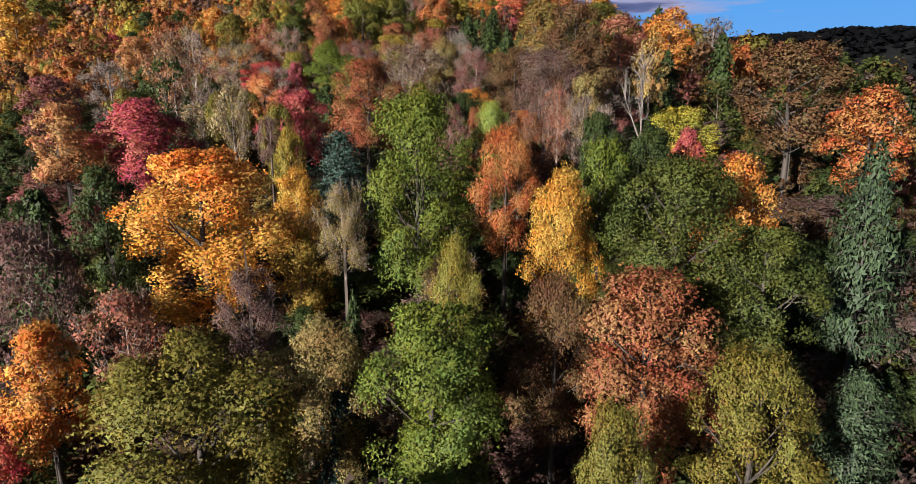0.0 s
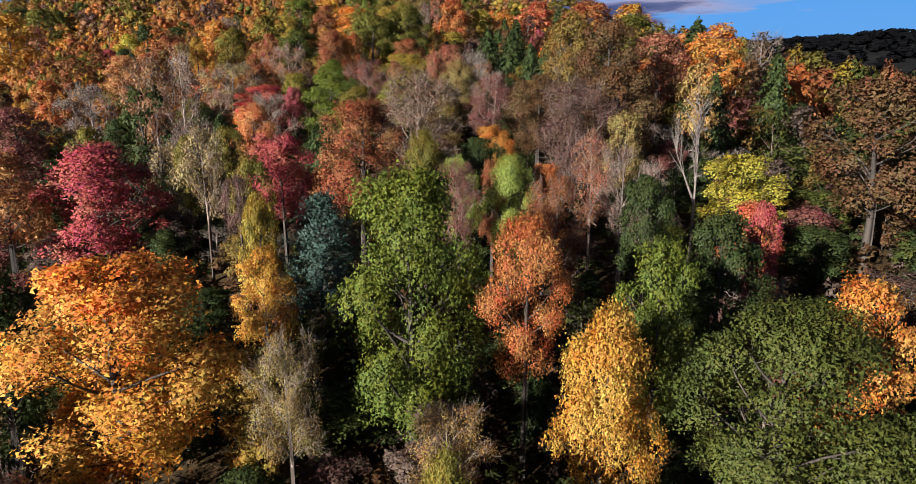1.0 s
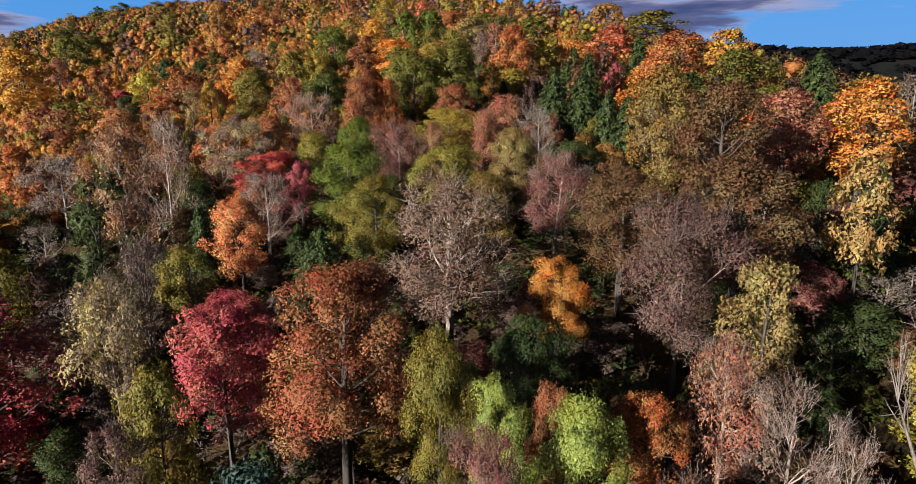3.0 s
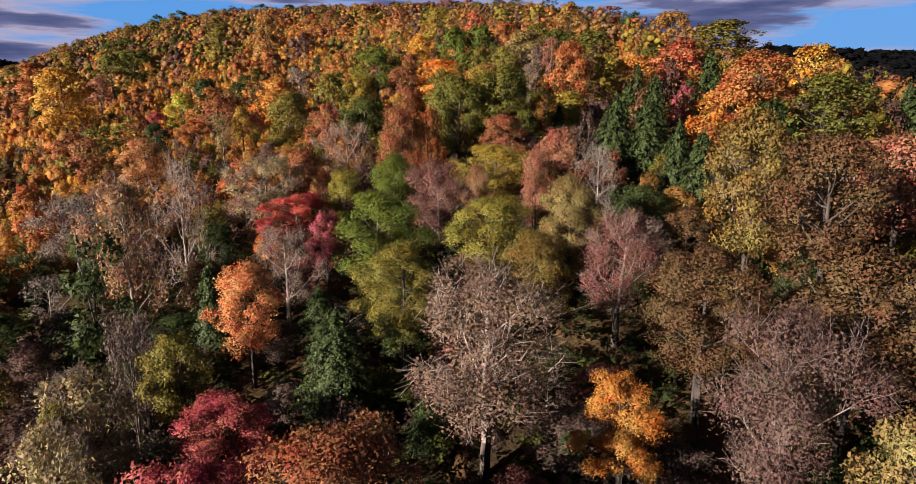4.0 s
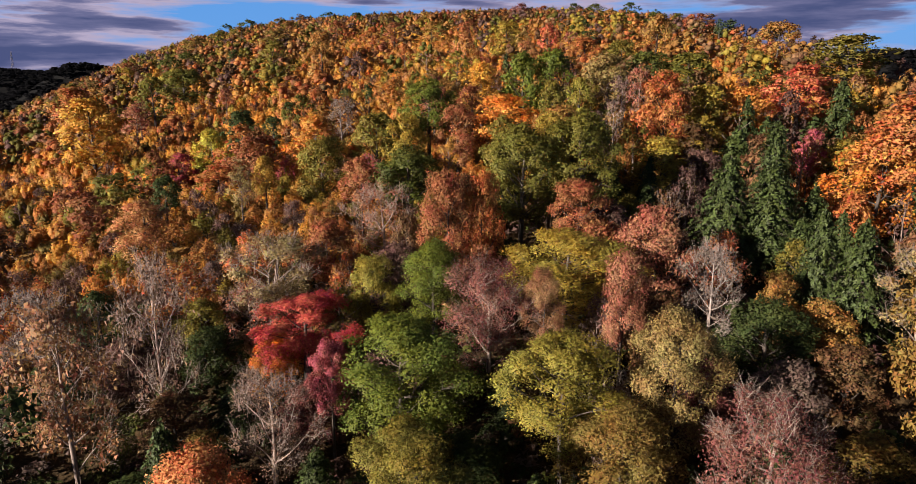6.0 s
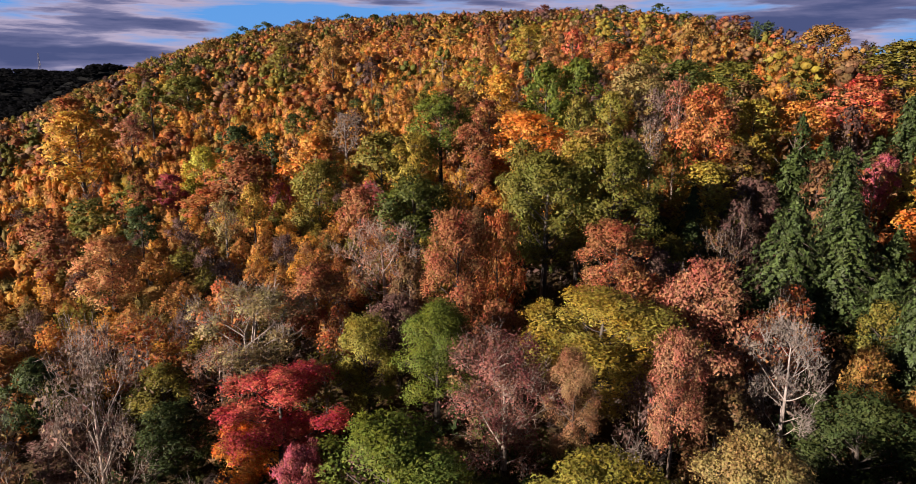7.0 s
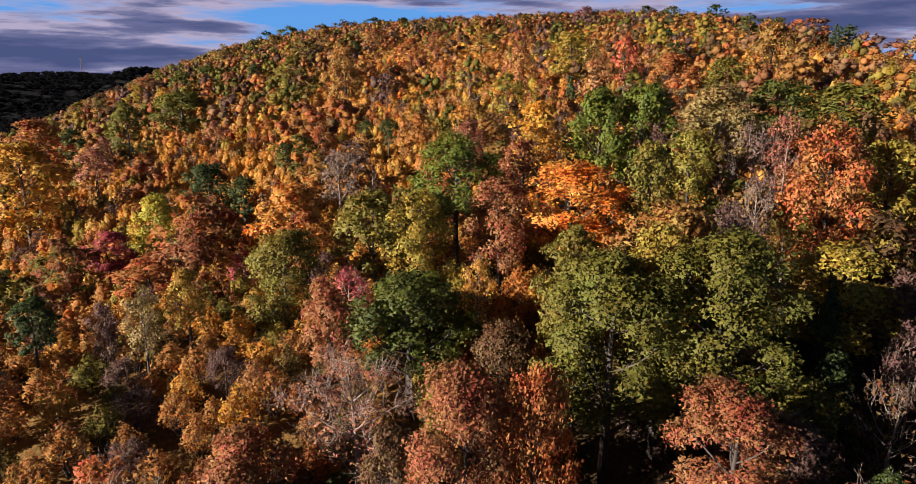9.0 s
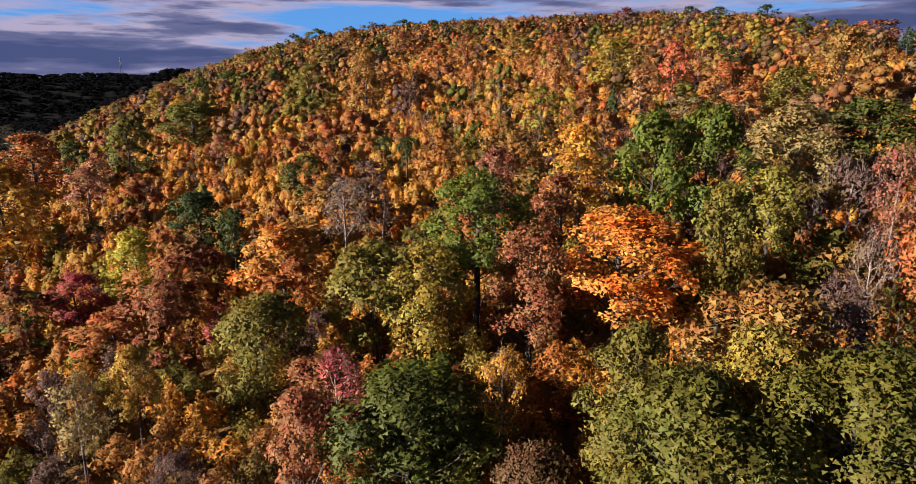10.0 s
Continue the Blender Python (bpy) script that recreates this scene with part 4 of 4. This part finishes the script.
stand("broad", "bronze", -88.1, 420.5, 10.8, 10.7, 7.3)
stand("broad", "olivebrown", -150.1, 426.0, 11.9, 11.1, 8.1)
stand("broad", "dkgreen", -22.5, 426.5, 9.5, 12.8, 7.2)
stand("round", "maroon", -78.6, 435.0, 11.6, 12.3, 10.4)
stand("broad", "dkoak", -41.6, 440.3, 12.1, 11.5, 7.2)
stand("round", "bronze", -112.5, 441.8, 11.3, 10.8, 7.4)
stand("broad", "olivebrown", -237.7, 458.6, 13.1, 11.9, 9.8)
stand("round", "dkgreen", -187.1, 463.2, 8.2, 11.2, 7.9)
stand("round", "dkgreen", -282.2, 463.9, 11.2, 13.0, 10.5)
stand("broad", "dkoak", -267.9, 469.3, 13.9, 13.0, 9.6)
stand("broad", "dkgreen", -56.3, 470.5, 10.8, 11.6, 8.1)
stand("round", "dkgreen", -213.6, 478.6, 15.4, 12.0, 10.0)
stand("broad", "bronze", -237.3, 482.9, 14.5, 11.8, 9.6)

stand("broad", "gold", 47.0, 208.0, 10.5, 18.0, 12.0)

# ---- the rest of the wood, sown between them ----


def sow(rand, box, gap, free, accept):
    """Loose random places, none nearer than gap to another or to the trees that stand."""
    x0, x1, y0, y1 = box
    cell, grid, out = gap, {}, []
    for x, y, r in free:
        grid.setdefault((int(x // 8), int(y // 8)), []).append((x, y, r))
    mine = {}
    for _ in range(int((x1 - x0) * (y1 - y0) / gap ** 2 * 3)):
        x, y = rand.uniform(x0, x1), rand.uniform(y0, y1)
        if not accept(x, y):
            continue
        i, j = int(x // 8), int(y // 8)
        if any(math.hypot(x - a, y - b) < r + gap * 0.32 for di in (-1, 0, 1) for dj in (-1, 0, 1) for a, b, r in grid.get((i + di, j + dj), ())):
            continue
        i, j = int(x // cell), int(y // cell)
        if any(math.hypot(x - a, y - b) < gap for di in (-1, 0, 1) for dj in (-1, 0, 1) for a, b in mine.get((i + di, j + dj), ())):
            continue
        mine.setdefault((i, j), []).append((x, y))
        out.append((x, y))
    return out


def seen_from_path(x, y):
    """Inside the wedge of hillside that the flight looks over, with a margin."""
    a = math.degrees(math.atan2(-(x - 2), y + 45))
    # behind the start: unseen trees, added to carry on the wood and shade the foreground
    return (y > -12 and -58 < a < 68 or math.hypot(x, y) < 62) and math.hypot(x + 80, y - 150) < 400


standing = [(x, y, wide * 0.27) for x, y, wide in STANDING]
rand = np.random.default_rng(21)
thickets = {}


def thicket(kind, colour, grade, variant, x, y, wide, tall):
    grade = "distant" if from_path(x, y) > (110 if kind in ("broad", "oval", "round") else 150) and variant != 9 else grade
    thickets.setdefault((kind, colour), []).append((grade, variant, x, y, wide, tall, rand.uniform(0, 6.28)))


# old wood: middling trees in the gaps, lower than the ones that stand out
# dark leaf mix: some truly dark green, darkened overall to paint gap shade
GAP_SHADE_MIX = ["dkgreen", "dkoak", "bronze", "barebrown", "dkgreen", "mauve", "maroon", "dkoak", "olivebrown", "dkgreen"]
places = sow(rand, (-190, 150, -62, 520), 4.9, standing, lambda x, y: seen_from_path(x, y) and young(x, y) < 0.5)
places.sort(key=lambda p: from_path(*p))
for n, (x, y) in enumerate(places):
    kind = str(rand.choice(["broad", "oval", "round", "sparse", "bare", "hemlock"], p=[0.3, 0.2, 0.14, 0.2, 0.08, 0.08]))
    colour = "hemlock" if kind == "hemlock" else "grey" if kind == "bare" else str(rand.choice(GAP_SHADE_MIX))
    if y > 135 and colour != "hemlock":
        colour = str(rand.choice(["rust", "goldbrown", "rustorange", "olive", "tanrust", "mauve", "olivegold", "bronze"]))
    wide, tall = rand.uniform(4.4, 7.4), rand.uniform(3.5, 6.5) if y < 118 else rand.uniform(5.5, 8.0) if y < 138 else rand.uniform(7.5, 10.5)
    if y < 22 or x > 62:
        wide, tall = wide * 1.3, rand.uniform(9.0, 13.5)
    if n < 440:
        plant(kind, colour, x, y, wide, tall, tall * 0.9, "trees between the tall ones", "near" if from_path(x, y) < 42 and kind not in TWIGGY else "middle" if from_path(x, y) < 100 else "far")
    else:
        thicket(kind, colour, "far", n % 3, x, y, wide * 1.25, tall * 1.15)
standing += [(x, y, 1.2) for x, y in places]

# brush under the old wood
places = sow(rand, (-190, 120, 14, 300), 2.5, [(x, y, min(r, 1.0)) for x, y, r in standing], lambda x, y: seen_from_path(x, y) and young(x, y) < 0.6 and from_path(x, y) < 110)
for n, (x, y) in enumerate(places):
    thicket("shrub", str(rand.choice(["dkgreen", "dkoak", "bronze", "mauve", "barebrown", "dkgreen"])), "far", n % 3, x, y, rand.uniform(2.4, 4.0), rand.uniform(1.8, 4.0))

# young hillside: golden saplings close together, wider apart where they stand far off
YOUNG_MIX = ["birchgold", "birchbrown", "birchorange", "birchyellow", "olivegold", "rustorange", "mauve", "tanorange", "olivebrown"]
YOUNG_SHARE = [0.27, 0.22, 0.14, 0.09, 0.07, 0.06, 0.07, 0.04, 0.04]
OLDER = ["tanrust", "rust", "olivegold", "birchbrown", "goldbrown", "rustorange", "olive", "oakgreen", "bronze", "mauve"]
places = []
for gap, nearest, farthest in ((2.2, 0, 90), (2.3, 90, 150), (2.4, 150, 230), (2.9, 230, 420)):
    places += sow(rand, (-370, 130, 60, 520), gap, standing, lambda x, y: seen_from_path(x, y) and young(x, y) >= 0.5 and nearest <= from_path(x, y) < farthest)
places.sort(key=lambda p: from_path(*p))
for n, (x, y) in enumerate(places):
    away = from_path(x, y)
    drift = 0.5 + 0.5 * math.sin(x * 0.045 + 1.3 * math.sin(y * 0.03)) * math.sin(y * 0.05 + 0.7)
    colour = str(rand.choice(YOUNG_MIX, p=YOUNG_SHARE))
    # lower slope browner: part real brown twigs, part shade put into leaf colour
    if y < 172 and rand.uniform() < 0.45:
        colour = str(rand.choice(["birchbrown", "olivebrown", "mauve", "birchbrown", "olive"]))
    kind = "sparse" if colour == "mauve" else "sapling"
    k = 1.0 if away < 230 else 1.2
    wide, tall = rand.uniform(2.9, 4.3) * k, rand.uniform(3.4, 5.2)
    # older crowns: along the crest and the west flank, in drifts elsewhere
    older = 0.55 * float(smooth(300, 370, math.hypot(x + 60, y - 90))) + 0.4 * float(smooth(-140, -185, x)) + 0.16 * drift
    if away > 60 and rand.uniform() < older * 0.6:
        thicket("broad", str(rand.choice(OLDER)), "far", n % 3, x, y, rand.uniform(5.5, 9.5), rand.uniform(7.5, 10.5))
    elif n < 290:
        plant(kind, colour, x, y, wide, tall, tall * 0.95, "golden saplings on the hillside", "near" if n < 70 else "middle")
    else:
        thicket(kind, colour, "middle" if away < 60 else "far", n % 3, x, y, wide, tall)

# far woods on the ridges, cloud shadow painted into their near-black leaves, and along the valley floor
for n in range(46000):
    left, r = rand.uniform(-44, 76), 345 + 1950 * rand.uniform() ** 0.7
    x, y = -math.sin(radians(left)) * r, math.cos(radians(left)) * r
    if math.hypot(x + 80, y - 150) < 400 or 4 < left < 36 or left < 4 and r > 820:
        continue
    size = rand.uniform(0.8, 1.3)
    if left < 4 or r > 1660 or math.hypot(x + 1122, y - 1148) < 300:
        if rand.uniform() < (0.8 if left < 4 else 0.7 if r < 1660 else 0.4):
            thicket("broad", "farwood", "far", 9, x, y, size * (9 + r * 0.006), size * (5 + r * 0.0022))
    elif left > 36 and rand.uniform() < 0.5 and not 930 < r < 1100:
        thicket("broad", "valleywood", "far", 9, x, y, size * 13, size * 8)


def distant_shape():
    """A ragged tuft for woods a kilometre off, 8 m wide and 10 m tall."""
    r = np.random.default_rng(5)
    way = unit(r.normal(size=(16, 3)) + np.array([0, 0, 0.5]))
    return leaves(np.array([0, 0, 5.0]) + way * np.array([2.8, 2.8, 4.0]), unit(way + r.normal(0, 0.3, (16, 3))), 4.0, 1.2, r, way, 0.15)


FAR_TUFT = distant_shape()
for (kind, colour), rows in thickets.items():
    for part_index, part_name in ((1, "crown"), (0, "stems")):
        pieces = []
        for grade, variant, x, y, wide, tall, turn in rows:
            if variant == 9:
                if part_index == 0:
                    continue
                data = FAR_TUFT
            else:
                if part_index == 0 and kind not in ("bare", "sparse"):
                    continue
                data = shape(kind, grade, variant)[part_index][1]
            v, f, *soft = data
            c, s = math.cos(turn), math.sin(turn)
            m = np.array([[c, -s, 0], [s, c, 0], [0, 0, 1]]) * np.array([wide / 8.0, wide / 8.0, tall / 10.0])
            turned = np.array([[c, -s, 0], [s, c, 0], [0, 0, 1]])
            pieces.append((v @ m.T + np.array([x, y, float(ground_height(x, y))]), f, *[q @ turned.T for q in soft]))
        if not pieces:
            continue
        me = quads_mesh(f"{kind}_{part_name}", *join(pieces))
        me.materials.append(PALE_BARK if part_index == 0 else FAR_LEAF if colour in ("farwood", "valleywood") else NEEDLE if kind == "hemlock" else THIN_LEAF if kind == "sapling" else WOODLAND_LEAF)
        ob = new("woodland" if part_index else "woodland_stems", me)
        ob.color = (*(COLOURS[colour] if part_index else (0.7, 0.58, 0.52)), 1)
        tagged(ob, f"dense hillside woodland of {HUES[colour]} trees" if part_index else f"thin pale stems among {HUES[colour]} woodland", "woodland", kind="stuff")


# ---- the valley: river, houses, mast ----


def build_river():
    m, tree = material("river_water")
    place = wire(tree, "ShaderNodeTexCoord").outputs["Object"]
    ripple = wire(tree, "ShaderNodeTexNoise", {"Vector": place, "Scale": 0.15, "Detail": 4.0})
    bump = wire(tree, "ShaderNodeBump", {"Height": ripple.outputs[0], "Strength": 0.25, "Distance": 0.4})
    s = wire(tree, "ShaderNodeBsdfPrincipled", {"Base Color": (0.02, 0.03, 0.035, 1), "Roughness": 0.12, "Normal": bump.outputs[0]})
    wire(tree, "ShaderNodeOutputMaterial", {0: s.outputs[0]})
    bearings = np.radians(np.linspace(56.5, 84, 40))
    inner, outer = 940 + 14 * np.sin(bearings * 17), 1085 + 10 * np.sin(bearings * 23)
    ring = [np.stack([-np.sin(bearings) * r, np.cos(bearings) * r, np.full(40, -48.6)], -1) for r in (inner, outer)]
    k = np.arange(39)
    me = quads_mesh("river", np.concatenate(ring), np.stack([k, k + 40, k + 41, k + 1], -1)[:, ::-1])
    me.materials.append(m)
    tagged(new("river", me), "still dark river along the valley floor", "water", kind="structure")


def plain_material(name, colour, rough=0.7):
    m, tree = material(name)
    place = wire(tree, "ShaderNodeTexCoord").outputs["Object"]
    wear = wire(tree, "ShaderNodeTexNoise", {"Vector": place, "Scale": 0.8, "Detail": 5.0})
    col = ramp(tree, wear.outputs[0], [(0.3, tuple(c * 0.75 for c in colour)), (0.7, colour)])
    s = wire(tree, "ShaderNodeBsdfPrincipled", {"Base Color": col, "Roughness": rough})
    wire(tree, "ShaderNodeOutputMaterial", {0: s.outputs[0]})
    return m


def part(name, bm, mat, parent, label=""):
    me = bpy.data.meshes.new(name)
    bm.to_mesh(me)
    bm.free()
    me.materials.append(mat)
    ob = new(name, me)
    ob.parent = parent
    return tagged(ob, label)


def box(bm, a, b):
    made = bmesh.ops.create_cube(bm, size=1.0)["verts"]
    for v in made:
        v.co = Vector([a[i] + (v.co[i] + 0.5) * (b[i] - a[i]) for i in range(3)])


WHITE = plain_material("white_siding", (0.78, 0.78, 0.76))
ROOF = plain_material("grey_shingle_roof", (0.5, 0.5, 0.52))
GLASS = plain_material("dark_window", (0.04, 0.05, 0.06), 0.15)
STEEL = plain_material("dull_steel", (0.16, 0.12, 0.11), 0.5)


def house(x, y, turn, long, deep):
    ob = new("house")
    ob.matrix_world = pose(x, y, float(ground_height(x, y)) - 0.3, 0, 0, turn)
    tagged(ob, "small white house with a pale grey gabled roof", "house", "houses in the valley")
    bm = bmesh.new()
    box(bm, (-long / 2, -deep / 2, 0), (long / 2, deep / 2, 5.5))
    part("wall", bm, WHITE, ob)
    bm = bmesh.new()
    prism = [bm.verts.new(p) for p in ((-long / 2 - 0.5, -deep / 2 - 0.6, 5.4), (long / 2 + 0.5, -deep / 2 - 0.6, 5.4), (long / 2 + 0.5, deep / 2 + 0.6, 5.4), (-long / 2 - 0.5, deep / 2 + 0.6, 5.4), (-long / 2 - 0.5, 0, 9.0), (long / 2 + 0.5, 0, 9.0))]
    for f in ((3, 2, 1, 0), (0, 1, 5, 4), (2, 3, 4, 5), (0, 4, 3), (1, 2, 5)):
        bm.faces.new([prism[k] for k in f])
    part("roof", bm, ROOF, ob)
    for k in range(3):
        for z in (1.0, 3.4):
            bm = bmesh.new()
            at = -long / 2 + (k + 0.5) * long / 3
            box(bm, (at - 0.5, -deep / 2 - 0.05, z), (at + 0.5, -deep / 2 + 0.02, z + 1.3))
            part("window", bm, GLASS, ob)


build_river()
house(-1136, 712, 58, 16, 9)
house(-1150, 745, 30, 12, 8)


def mast():
    """A slim lattice mast on the far ridge."""
    left, r = 51.6, 2250
    x, y = -math.sin(radians(left)) * r - 18, math.cos(radians(left)) * r + 133
    ob = new("lattice_mast")
    ob.matrix_world = pose(x, y, float(ground_height(x, y)), 0, 0, 20)
    tagged(ob, "tall slim steel lattice mast on the wooded ridge", "mast")
    tall, foot, top = 58.0, 4.5, 1.2
    corner = lambda k, h: np.array([math.cos(k * 2.0944), math.sin(k * 2.0944), 0]) * (foot + (top - foot) * h) + np.array([0, 0, tall * h])
    for k in range(3):
        me = quads_mesh("leg", *tube(np.array([corner(k, -0.03), corner(k, 0.5), corner(k, 1)]), [0.42, 0.36, 0.3], 6))
        me.materials.append(STEEL)
        new("leg", me).parent = ob
        for q in range(9):
            me = quads_mesh("brace", *tube(np.array([corner(k, q / 9), corner((k + 1) % 3, (q + 1) / 9)]), [0.2, 0.2], 4))
            me.materials.append(STEEL)
            new("brace", me).parent = ob


mast()
